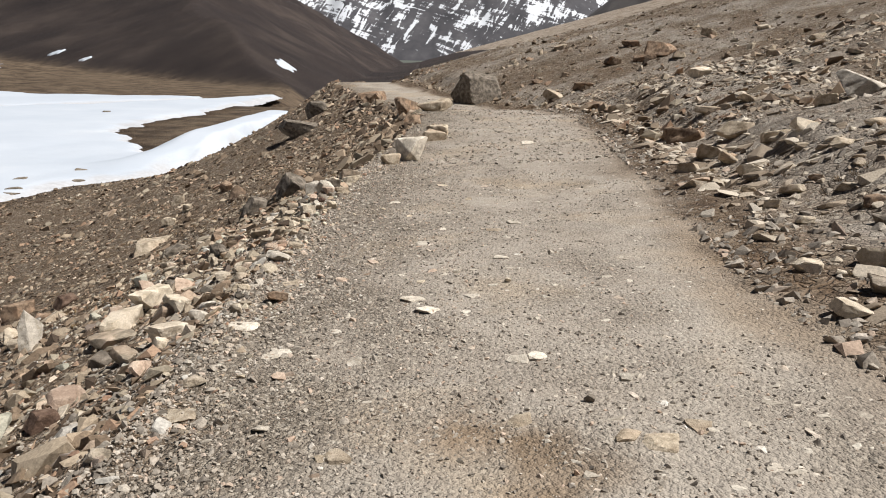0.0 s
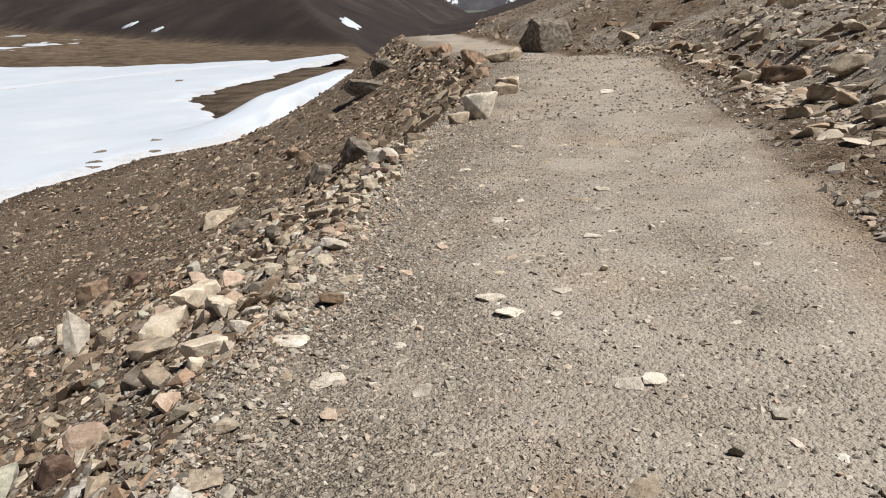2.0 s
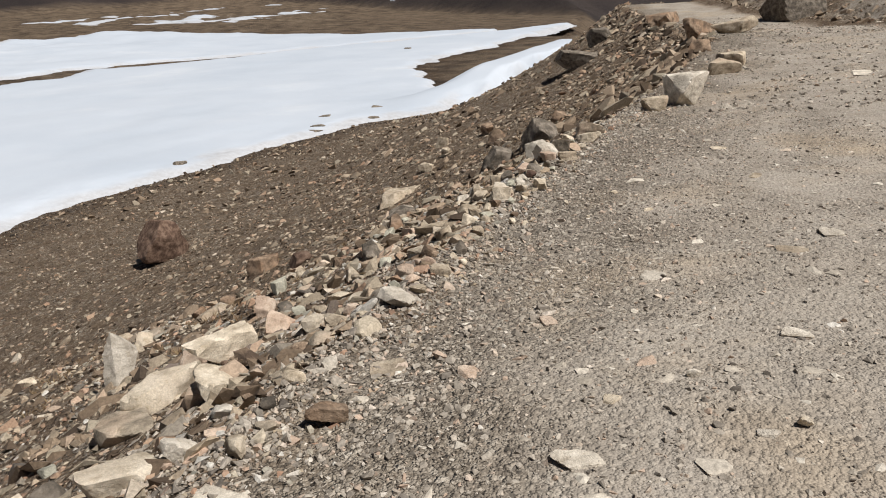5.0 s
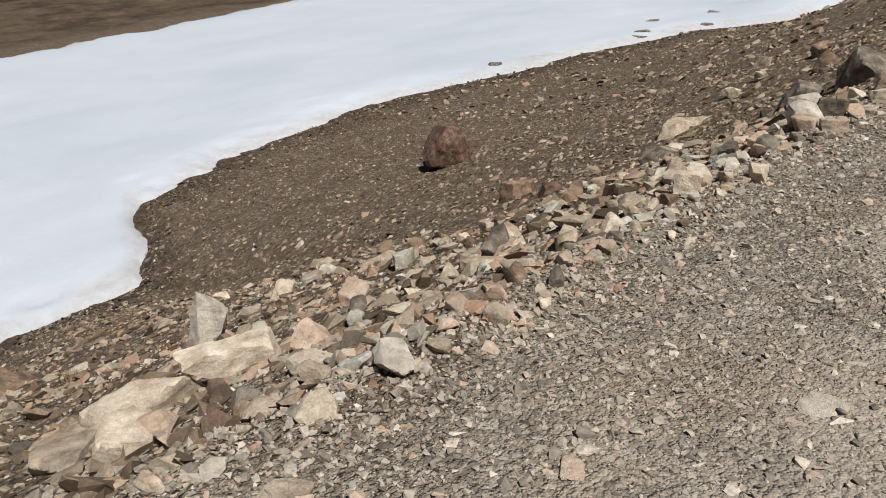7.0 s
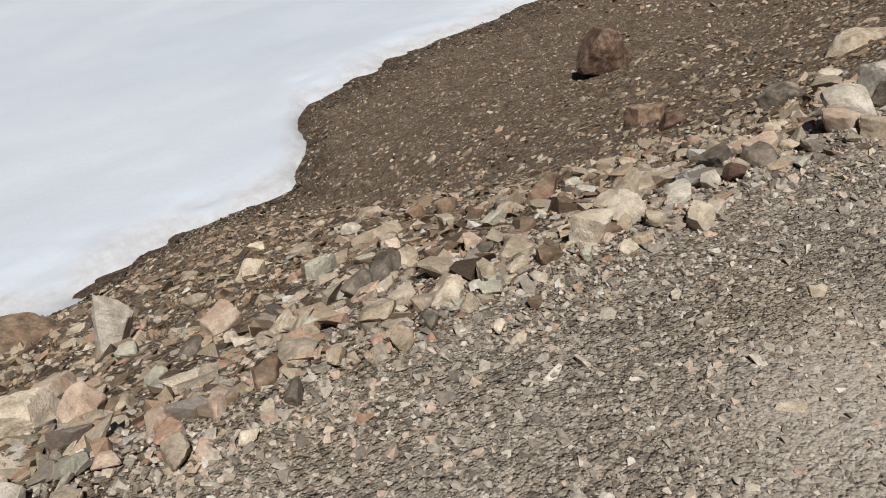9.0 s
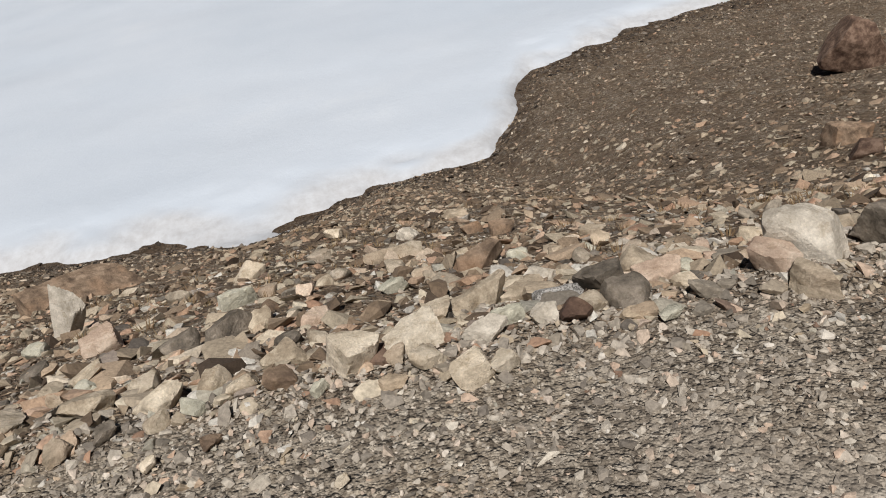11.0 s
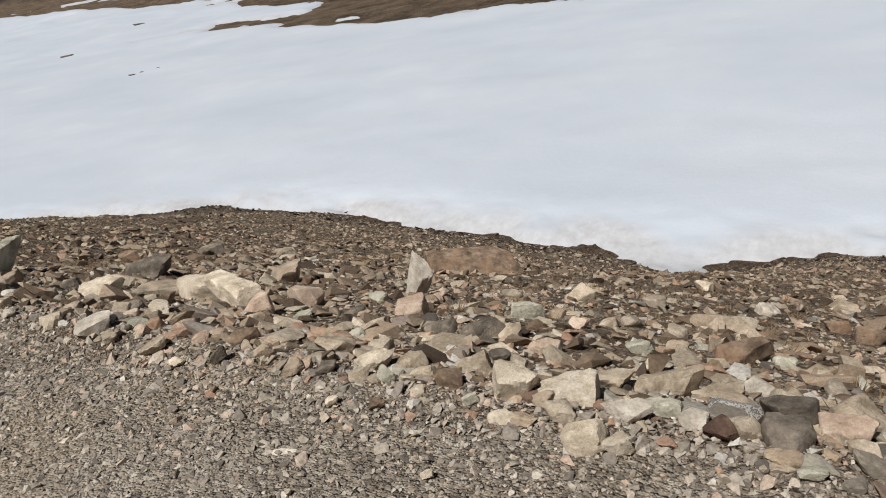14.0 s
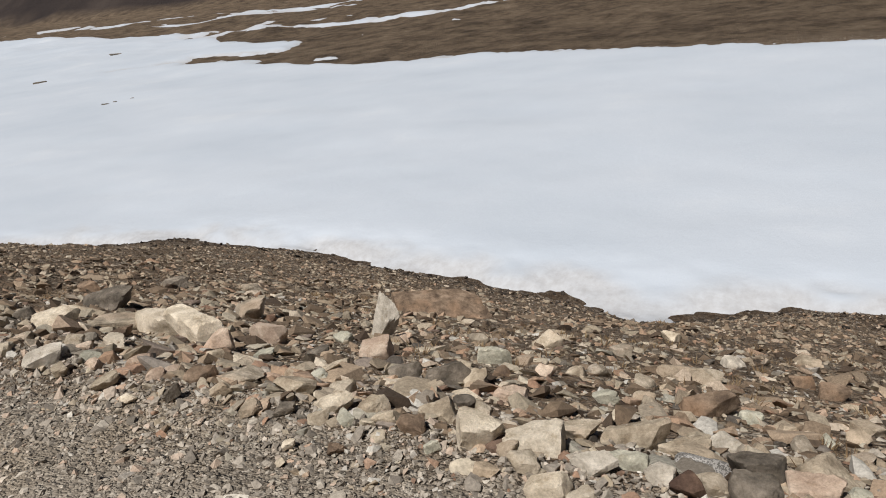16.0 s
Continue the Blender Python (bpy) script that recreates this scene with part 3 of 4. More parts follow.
def rock(x, y, w, d, h, turn, colour, flat=0.6, tilt=(0, 0), sink=0.22, snow=False, name="rock", where="among the stones at the track's edge", group="roadside rocks"):
    """One stone, its base sunk a little into the ground."""
    rocks_made[0] += 1
    seed = 500 + rocks_made[0] * 7
    level = 5 if max(w, d) > 0.8 else 4 if max(w, d) > 0.15 else 3
    ob = new(name, rock_mesh(name, w, d, h, seed, ROCK[colour], level, flat, 3 if flat >= 0.9 else 6, tilt, 2 if sink >= 0.5 else 9))
    r = 0.3 * min(w, d)
    z = float(min(land(x + a * r, y + b * r) for a, b in ((0, 0), (1, 0), (-1, 0), (0, 1), (0, -1))))
    z = float(snow_top(np.array(x), np.array(y))) if snow else z
    ob.matrix_world = pose(x, y, z - sink * h + 0.005, 0, 0, turn)
    taken.append((x, y, 0.5 * max(w, d)))
    shape = "Large" if max(w, d) > 0.5 else "Flat" if h < 0.35 * max(w, d) else "Angular"
    tagged(ob, f"{shape} {WORDS[colour]} lying {where}", "boulder" if max(w, d) > 0.8 else "rock", group)
    return ob


# each stone by its place, size, turn and kind
rock(-2.33, 5.71, 0.524, 0.270, 0.220, 76, "cream", flat=0.95, sink=0.15)
rock(-2.23, 6.10, 0.524, 0.220, 0.220, 76, "cream", flat=0.95, sink=0.15)
rock(-2.33, 3.48, 0.603, 0.160, 0.340, 35, "green", flat=0.85, tilt=(-18, 0), sink=0.15)
rock(-3.50, 6.56, 0.230, 0.110, 0.520, 58, "pale", flat=0.9, tilt=(-14, 6), sink=0.2, where="on the scree slope below the track", group="slope rocks")
rock(-15.50, 20.70, 1.500, 1.100, 1.450, 38, "red", flat=0.15, sink=0.1, where="on the scree slope below the track", group="slope rocks")
rock(-6.15, 5.62, 1.150, 0.800, 0.420, 119, "brown", flat=0.3, sink=0.38, where="on the scree slope below the track", group="slope rocks")
rock(-3.00, 4.34, 0.430, 0.301, 0.161, 143, "dark", flat=0.8, sink=0.2)
rock(-1.80, 5.44, 0.276, 0.193, 0.166, 146, "cream", flat=0.8, sink=0.2)
rock(-2.26, 5.33, 0.436, 0.262, 0.130, 143, "grey", flat=0.8, sink=0.2)
rock(-2.06, 4.71, 0.181, 0.136, 0.112, 148, "dark", sink=0.2)
rock(-1.83, 4.46, 0.177, 0.133, 0.110, 152, "grey", sink=0.2)
rock(-2.05, 6.39, 0.213, 0.181, 0.155, 136, "pink", flat=0.2, sink=0.2)
rock(-3.68, 5.16, 0.325, 0.228, 0.159, 133, "grey", flat=0.7, sink=0.2, where="on the scree slope below the track", group="slope rocks")
rock(-7.21, 1.95, 0.368, 0.276, 0.176, 133, "grey", sink=0.25, where="on the scree slope below the track", group="slope rocks")
rock(-2.62, 6.28, 0.250, 0.175, 0.155, 132, "pink", flat=0.7, sink=0.2)
rock(-2.62, 7.08, 0.221, 0.155, 0.123, 124, "pink", sink=0.2)
rock(-3.52, 6.69, 0.132, 0.099, 0.082, 122, "pink", sink=0.2, where="on the scree slope below the track", group="slope rocks")
rock(-2.12, 7.80, 0.273, 0.137, 0.169, 119, "dark", flat=0.7, sink=0.2)
rock(-2.03, 7.64, 0.168, 0.101, 0.104, 122, "dark", flat=0.7, sink=0.2)
rock(-2.00, 7.25, 0.153, 0.115, 0.095, 128, "tan", sink=0.2)
rock(-1.52, 7.63, 0.134, 0.094, 0.083, 127, "tan", sink=0.2)
rock(-1.33, 7.91, 0.141, 0.084, 0.087, 125, "tan", flat=0.9, sink=0.2)
rock(-1.32, 7.73, 0.167, 0.125, 0.082, 128, "cream", sink=0.2)
rock(-1.41, 7.47, 0.183, 0.128, 0.078, 131, "tan", sink=0.2)
rock(-1.28, 8.39, 0.190, 0.152, 0.162, 116, "cream", flat=0.3, sink=0.2)
rock(-1.31, 8.58, 0.227, 0.159, 0.141, 112, "cream", sink=0.2)
rock(-1.98, 8.21, 0.175, 0.122, 0.071, 114, "pink", sink=0.2)
rock(-1.63, 8.84, 0.276, 0.152, 0.171, 104, "tan", flat=0.9, sink=0.2)
rock(-1.34, 8.89, 0.150, 0.090, 0.093, 104, "green", flat=0.9, sink=0.2)
rock(-1.52, 8.68, 0.165, 0.115, 0.102, 108, "tan", flat=0.7, sink=0.2)
rock(-1.26, 9.02, 0.101, 0.076, 0.063, 102, "pale", sink=0.2)
rock(-1.64, 9.03, 0.204, 0.153, 0.091, 100, "tan", sink=0.2)
rock(-1.43, 9.12, 0.197, 0.138, 0.078, 98, "speckled", sink=0.2)
rock(-1.21, 9.11, 0.111, 0.083, 0.069, 100, "red", sink=0.2)
rock(-1.24, 9.18, 0.119, 0.089, 0.074, 97, "tan", sink=0.2)
rock(-1.47, 9.29, 0.201, 0.101, 0.125, 94, "dark", flat=0.9, sink=0.2)
rock(-1.23, 9.30, 0.159, 0.128, 0.102, 94, "dark", flat=0.3, sink=0.2)
rock(-1.35, 9.46, 0.175, 0.105, 0.109, 90, "pink", flat=0.6, sink=0.2)
rock(-1.62, 9.49, 0.213, 0.160, 0.128, 89, "tan", sink=0.2)
rock(-1.04, 8.72, 0.150, 0.105, 0.093, 111, "cream", flat=0.7, sink=0.2)
rock(-1.06, 8.82, 0.106, 0.074, 0.066, 108, "cream", flat=0.7, sink=0.2)
rock(-2.45, 9.00, 0.302, 0.181, 0.139, 98, "brown", flat=0.6, sink=0.2)
rock(-5.36, 8.83, 0.219, 0.164, 0.136, 96, "pale", sink=0.2, where="on the scree slope below the track", group="slope rocks")
rock(-2.91, 7.72, 0.213, 0.128, 0.132, 115, "green", flat=0.9, sink=0.2)
rock(-4.22, 7.58, 0.250, 0.187, 0.155, 110, "tan", sink=0.2, where="on the scree slope below the track", group="slope rocks")
rock(-2.31, 8.56, 0.136, 0.082, 0.084, 106, "green", flat=0.8, sink=0.2)
rock(-4.31, 8.63, 0.469, 0.234, 0.154, 99, "tan", flat=0.9, sink=0.2, where="on the scree slope below the track", group="slope rocks")
rock(-4.56, 8.07, 0.186, 0.139, 0.115, 104, "grey", sink=0.2, where="on the scree slope below the track", group="slope rocks")
rock(-1.23, 8.81, 0.163, 0.081, 0.051, 107, "pale", flat=0.9, sink=0.2)
rock(-1.34, 7.01, 0.152, 0.091, 0.094, 138, "brown", flat=0.7, sink=0.2)
rock(-1.15, 7.04, 0.089, 0.067, 0.055, 140, "dark", sink=0.2)
rock(-1.34, 6.64, 0.140, 0.098, 0.078, 142, "pink", flat=0.7, sink=0.2)
rock(-1.27, 6.81, 0.086, 0.065, 0.054, 141, "pink", sink=0.2)
rock(-1.34, 6.85, 0.090, 0.068, 0.056, 140, "pink", sink=0.2)
rock(-1.43, 6.14, 0.107, 0.080, 0.066, 145, "pink", sink=0.2)
rock(-2.32, 6.89, 0.137, 0.103, 0.079, 129, "dark", sink=0.2)
rock(-1.76, 7.29, 0.144, 0.108, 0.059, 129, "green", sink=0.2)
rock(-3.96, 7.13, 0.159, 0.119, 0.098, 116, "grey", sink=0.2, where="on the scree slope below the track", group="slope rocks")
rock(-1.01, 7.74, 0.056, 0.042, 0.034, 132, "cream", sink=0.2)
rock(-1.05, 7.92, 0.076, 0.057, 0.027, 129, "brown", sink=0.2)
rock(-2.16, 7.95, 0.146, 0.110, 0.091, 116, "tan", sink=0.2)
rock(-2.10, 6.69, 0.117, 0.088, 0.073, 133, "green", sink=0.2)
rock(-4.33, 2.32, 0.229, 0.172, 0.142, 144, "brown", sink=0.2, where="on the scree slope below the track", group="slope rocks")
rock(-1.44, 7.15, 0.214, 0.160, 0.084, 135, "grey", sink=0.2)
rock(-2.93, 6.63, 0.139, 0.104, 0.086, 127, "green", sink=0.2)
rock(-1.07, 6.86, 0.077, 0.058, 0.037, 143, "cream", sink=0.2)
rock(-1.24, 7.22, 0.089, 0.067, 0.055, 137, "tan", sink=0.2)
rock(-1.30, 6.38, 0.115, 0.086, 0.059, 145, "green", sink=0.2)
rock(-5.43, 6.29, 0.265, 0.199, 0.079, 117, "tan", sink=0.2, where="on the scree slope below the track", group="slope rocks")
rock(-2.43, 8.71, 0.114, 0.086, 0.071, 103, "tan", sink=0.2)
rock(-2.99, 7.89, 0.124, 0.093, 0.077, 112, "grey", sink=0.2)
rock(-2.99, 8.19, 0.121, 0.091, 0.075, 108, "tan", sink=0.2)
rock(-2.43, 9.19, 0.121, 0.091, 0.075, 95, "green", sink=0.2)
rock(-5.12, 9.37, 0.231, 0.173, 0.143, 91, "brown", sink=0.2, where="on the scree slope below the track", group="slope rocks")
rock(-4.83, 9.59, 0.230, 0.173, 0.143, 89, "brown", sink=0.2, where="on the scree slope below the track", group="slope rocks")
rock(-2.27, 9.42, 0.075, 0.056, 0.047, 91, "tan", sink=0.2)
rock(-1.23, 8.51, 0.083, 0.062, 0.041, 114, "tan", sink=0.2)
rock(-1.16, 8.25, 0.064, 0.048, 0.040, 121, "green", sink=0.2)
rock(-1.42, 8.23, 0.058, 0.043, 0.036, 118, "grey", sink=0.2)
rock(-1.58, 7.99, 0.112, 0.079, 0.070, 121, "dark", flat=0.7, sink=0.2)
rock(-1.70, 8.11, 0.114, 0.080, 0.071, 118, "dark", sink=0.2)
rock(-1.21, 7.57, 0.096, 0.072, 0.038, 132, "dark", sink=0.2)
rock(-1.09, 9.38, 0.084, 0.063, 0.036, 92, "green", sink=0.2)
rock(-1.10, 8.48, 0.090, 0.068, 0.034, 116, "tan", sink=0.2)
rock(-0.75, 8.29, 0.047, 0.035, 0.029, 126, "cream", sink=0.2)
rock(-1.13, 9.31, 0.086, 0.065, 0.033, 94, "tan", sink=0.2)
rock(-1.25, 9.51, 0.103, 0.078, 0.038, 89, "tan", sink=0.2)
rock(-6.39, 8.12, 0.209, 0.157, 0.129, 100, "tan", sink=0.2, where="on the scree slope below the track", group="slope rocks")
rock(-6.35, 9.39, 0.274, 0.206, 0.133, 91, "tan", sink=0.2, where="on the scree slope below the track", group="slope rocks")
rock(-3.15, 8.29, 0.141, 0.106, 0.088, 106, "grey", sink=0.2)
rock(-2.95, 8.61, 0.147, 0.110, 0.091, 103, "grey", sink=0.2)
rock(-2.49, 7.94, 0.111, 0.083, 0.069, 114, "brown", sink=0.2)
rock(-5.71, 2.05, 0.380, 0.285, 0.174, 138, "dark", sink=0.25, where="on the scree slope below the track", group="slope rocks")
rock(-1.20, 7.74, 0.093, 0.070, 0.049, 130, "tan", sink=0.2)
rock(-1.26, 9.97, 0.297, 0.223, 0.252, 38, "pale", flat=0.2, sink=0.2)
rock(-4.48, 13.77, 0.615, 0.492, 0.382, 39, "dark", sink=0.2, where="on the scree slope below the track", group="slope rocks")
rock(-1.21, 10.25, 0.244, 0.195, 0.151, 35, "dark", sink=0.2)
rock(-1.73, 10.06, 0.147, 0.110, 0.091, 43, "tan", sink=0.2)
rock(-7.05, 14.70, 0.462, 0.277, 0.252, 47, "red", flat=0.8, sink=0.25, where="on the scree slope below the track", group="slope rocks")
rock(-8.28, 15.34, 0.729, 0.365, 0.371, 48, "brown", flat=0.9, sink=0.25, where="on the scree slope below the track", group="slope rocks")
rock(-1.05, 9.87, 0.180, 0.135, 0.100, 36, "tan", sink=0.2)
rock(-1.22, 9.81, 0.173, 0.130, 0.107, 39, "pink", sink=0.2)
rock(-2.71, 9.67, 0.180, 0.135, 0.092, 56, "tan", sink=0.2)
rock(-4.59, 12.85, 0.121, 0.090, 0.075, 44, "cream", sink=0.2, where="on the scree slope below the track", group="slope rocks")
rock(-0.53, 7.90, 0.033, 0.024, 0.020, 64, "cream", sink=0.2)
rock(-0.34, 8.98, 0.164, 0.131, 0.032, 35, "pale", flat=0.9, sink=0.66, where="half buried in the gravel track", group="track stones")
rock(-0.15, 8.10, 0.100, 0.046, 0.027, 49, "tan", flat=0.9, sink=0.66, where="half buried in the gravel track", group="track stones")
rock(-0.45, 8.62, 0.061, 0.078, 0.024, 43, "tan", flat=0.9, sink=0.66, where="half buried in the gravel track", group="track stones")
rock(-1.61, 4.64, 0.304, 0.182, 0.142, 57, "cream", flat=0.9, sink=0.2)
rock(-1.45, 4.78, 0.133, 0.093, 0.082, 52, "pale", flat=0.6, sink=0.2)
rock(-1.02, 5.08, 0.169, 0.118, 0.065, 40, "brown", flat=0.9, sink=0.2)
rock(0.25, 5.64, 0.058, 0.044, 0.036, 5, "pale", sink=0.2)
rock(-3.54, 16.08, 0.552, 0.414, 0.508, 17, "dark", sink=0.25, where="on the scree slope below the track", group="slope rocks")
rock(-2.82, 16.66, 0.757, 0.606, 0.388, 14, "dark", sink=0.25, where="on the scree slope below the track", group="slope rocks")
rock(-1.06, 11.19, 0.326, 0.245, 0.153, 11, "grey", sink=0.2)
rock(-8.46, 26.52, 0.475, 0.357, 0.452, 21, "tan", sink=0.25, where="on the scree slope below the track", group="slope rocks")
rock(-5.22, 15.74, 0.377, 0.283, 0.160, 25, "cream", sink=0.25, where="on the scree slope below the track", group="slope rocks")
rock(-1.23, 10.87, 0.163, 0.122, 0.101, 12, "cream", sink=0.2)
rock(-1.00, 10.75, 0.255, 0.128, 0.111, 11, "cream", flat=0.8, sink=0.2)
rock(-1.27, 5.09, 0.071, 0.053, 0.044, 44, "dark", sink=0.2)
rock(-0.18, 13.32, 0.582, 0.466, 0.492, 4, "pale", flat=0.2, sink=0.25)
rock(-0.54, 12.86, 0.344, 0.241, 0.213, 6, "tan", flat=0.6, sink=0.2)
rock(0.32, 17.42, 0.527, 0.316, 0.306, 1, "tan", flat=0.8, sink=0.25)
rock(-6.19, 24.37, 0.501, 0.376, 0.476, 17, "brown", sink=0.25, where="on the scree slope below the track", group="slope rocks")
rock(-3.13, 19.82, 0.438, 0.329, 0.289, 12, "brown", sink=0.25, where="on the scree slope below the track", group="slope rocks")
rock(-7.48, 22.48, 0.482, 0.361, 0.283, 22, "tan", sink=0.25, where="on the scree slope below the track", group="slope rocks")
rock(0.61, 5.34, 0.052, 0.039, 0.033, 175, "cream", sink=0.2)
rock(-0.60, 5.51, 0.088, 0.114, 0.026, 25, "pink", flat=0.9, sink=0.66, where="half buried in the gravel track", group="track stones")
rock(0.06, 5.75, 0.092, 0.120, 0.026, 9, "pink", flat=0.9, sink=0.66, where="half buried in the gravel track", group="track stones")
rock(0.64, 6.10, 0.133, 0.094, 0.029, 176, "pale", flat=0.9, sink=0.66, where="half buried in the gravel track", group="track stones")
rock(0.92, 7.61, 0.155, 0.199, 0.031, 174, "pale", flat=0.9, sink=0.66, where="half buried in the gravel track", group="track stones")
rock(0.69, 7.27, 0.171, 0.128, 0.032, 176, "tan", flat=0.9, sink=0.66, where="half buried in the gravel track", group="track stones")
rock(0.50, 5.27, 0.073, 0.059, 0.025, 178, "pale", flat=0.9, sink=0.66, where="half buried in the gravel track", group="track stones")
rock(-0.98, 5.55, 0.154, 0.200, 0.031, 32, "tan", flat=0.9, sink=0.66, where="half buried in the gravel track", group="track stones")
rock(-0.02, 5.40, 0.074, 0.080, 0.025, 13, "tan", flat=0.9, sink=0.66, where="half buried in the gravel track", group="track stones")
rock(-0.07, 5.00, 0.176, 0.096, 0.032, 17, "pale", flat=0.9, sink=0.66, where="half buried in the gravel track", group="track stones")
rock(0.00, 6.80, 0.138, 0.123, 0.030, 7, "pale", flat=0.9, sink=0.66, where="half buried in the gravel track", group="track stones")
rock(-0.41, 6.12, 0.085, 0.111, 0.026, 17, "pink", flat=0.9, sink=0.66, where="half buried in the gravel track", group="track stones")
rock(0.54, 9.11, 0.103, 0.134, 0.027, 179, "tan", flat=0.9, sink=0.66, where="half buried in the gravel track", group="track stones")
rock(0.26, 10.20, 0.147, 0.191, 0.030, 2, "tan", flat=0.9, sink=0.66, where="half buried in the gravel track", group="track stones")
rock(-1.57, 4.03, 0.128, 0.096, 0.096, 24, "pink", sink=0.2)
rock(-1.96, 3.97, 0.200, 0.160, 0.150, 30, "pink", sink=0.2)
rock(-2.02, 3.79, 0.178, 0.134, 0.121, 32, "red", sink=0.2)
rock(-1.69, 3.05, 0.097, 0.072, 0.072, 34, "cream", sink=0.2)
rock(-1.34, 2.90, 0.096, 0.072, 0.070, 30, "grey", sink=0.2)
rock(-0.72, 3.14, 0.079, 0.059, 0.023, 16, "pale", sink=0.2)
rock(-1.50, 10.67, 0.287, 0.230, 0.264, 8, "pale", flat=0.2, sink=0.25)
rock(-2.72, 16.08, 0.703, 0.527, 0.538, 10, "dark", sink=0.25, where="on the scree slope below the track", group="slope rocks")
rock(0.78, 3.33, 0.055, 0.041, 0.041, 164, "dark", sink=0.2)
rock(-7.19, 23.39, 0.361, 0.271, 0.343, 17, "tan", sink=0.25, where="on the scree slope below the track", group="slope rocks")
rock(-6.56, 18.46, 1.001, 0.760, 0.420, 20, "tan", flat=0.9, sink=0.4, where="on the scree slope below the track", group="slope rocks")
rock(-5.50, 22.92, 0.523, 0.392, 0.496, 14, "brown", sink=0.25, where="on the scree slope below the track", group="slope rocks")
rock(-1.17, 3.66, 0.133, 0.073, 0.037, 21, "grey", sink=0.2)
rock(-1.59, 4.44, 0.105, 0.079, 0.079, 22, "cream", sink=0.2)
rock(-1.11, 4.55, 0.192, 0.184, 0.033, 16, "pale", flat=0.9, sink=0.66, where="half buried in the gravel track", group="track stones")
rock(-0.36, 2.91, 0.122, 0.126, 0.029, 9, "tan", flat=0.9, sink=0.66, where="half buried in the gravel track", group="track stones")
rock(-0.83, 4.09, 0.181, 0.134, 0.033, 13, "pale", flat=0.9, sink=0.66, where="half buried in the gravel track", group="track stones")
rock(-0.76, 3.77, 0.078, 0.102, 0.025, 13, "pink", flat=0.9, sink=0.66, where="half buried in the gravel track", group="track stones")
rock(0.03, 4.81, 0.164, 0.213, 0.031, 179, "pale", flat=0.9, sink=0.66, where="half buried in the gravel track", group="track stones")
rock(0.63, 3.96, 0.108, 0.141, 0.028, 169, "pale", flat=0.9, sink=0.66, where="half buried in the gravel track", group="track stones")
rock(1.02, 3.59, 0.073, 0.094, 0.025, 161, "pale", flat=0.9, sink=0.66, where="half buried in the gravel track", group="track stones")
rock(0.87, 2.96, 0.098, 0.128, 0.027, 160, "tan", flat=0.9, sink=0.66, where="half buried in the gravel track", group="track stones")
rock(0.99, 2.90, 0.152, 0.173, 0.031, 157, "tan", flat=0.9, sink=0.66, where="half buried in the gravel track", group="track stones")
rock(-1.06, 4.17, 0.090, 0.117, 0.026, 16, "tan", flat=0.9, sink=0.66, where="half buried in the gravel track", group="track stones")
rock(-0.38, 3.96, 0.084, 0.105, 0.026, 6, "pale", flat=0.9, sink=0.66, where="half buried in the gravel track", group="track stones")
rock(0.52, 3.93, 0.135, 0.122, 0.029, 171, "pale", flat=0.9, sink=0.66, where="half buried in the gravel track", group="track stones")
rock(1.18, 3.02, 0.119, 0.154, 0.028, 154, "tan", flat=0.9, sink=0.66, where="half buried in the gravel track", group="track stones")
rock(-1.14, 3.31, 0.166, 0.175, 0.032, 23, "tan", flat=0.9, sink=0.66, where="half buried in the gravel track", group="track stones")
rock(-0.43, 2.88, 0.041, 0.053, 0.023, 11, "tan", flat=0.9, sink=0.66, where="half buried in the gravel track", group="track stones")
rock(0.43, 3.16, 0.128, 0.167, 0.029, 170, "tan", flat=0.9, sink=0.66, where="half buried in the gravel track", group="track stones")
rock(7.28, 12.81, 1.004, 0.703, 0.452, 150, "pale", flat=0.8, sink=0.25, where="on the hillside above the track", group="hillside rocks")
rock(2.68, 5.14, 0.221, 0.133, 0.099, 152, "cream", flat=0.8, sink=0.2, where="on the hillside above the track", group="hillside rocks")
rock(3.17, 5.11, 0.292, 0.175, 0.131, 148, "cream", flat=0.8, sink=0.2, where="on the hillside above the track", group="hillside rocks")
rock(2.53, 4.26, 0.265, 0.159, 0.085, 149, "cream", flat=0.8, sink=0.2, where="on the hillside above the track", group="hillside rocks")
rock(2.87, 4.50, 0.234, 0.176, 0.105, 147, "grey", flat=0.8, sink=0.2, where="on the hillside above the track", group="hillside rocks")
rock(4.00, 9.25, 0.349, 0.210, 0.153, 156, "cream", flat=0.8, sink=0.25, where="on the hillside above the track", group="hillside rocks")
rock(4.10, 10.17, 0.328, 0.246, 0.147, 158, "tan", flat=0.8, sink=0.25, where="on the hillside above the track", group="hillside rocks")
rock(4.06, 10.72, 0.442, 0.310, 0.199, 159, "tan", flat=0.8, sink=0.25, where="on the hillside above the track", group="hillside rocks")
rock(4.67, 13.70, 0.808, 0.566, 0.364, 161, "brown", flat=0.8, sink=0.25, where="on the hillside above the track", group="hillside rocks")
rock(4.79, 9.51, 0.485, 0.242, 0.146, 153, "cream", flat=0.8, sink=0.25, where="on the hillside above the track", group="hillside rocks")
rock(4.67, 10.14, 0.402, 0.241, 0.175, 155, "tan", flat=0.8, sink=0.25, where="on the hillside above the track", group="hillside rocks")
rock(4.20, 7.44, 0.231, 0.173, 0.104, 150, "grey", flat=0.8, sink=0.2, where="on the hillside above the track", group="hillside rocks")
rock(4.12, 6.76, 0.274, 0.206, 0.123, 148, "brown", flat=0.8, sink=0.2, where="on the hillside above the track", group="hillside rocks")
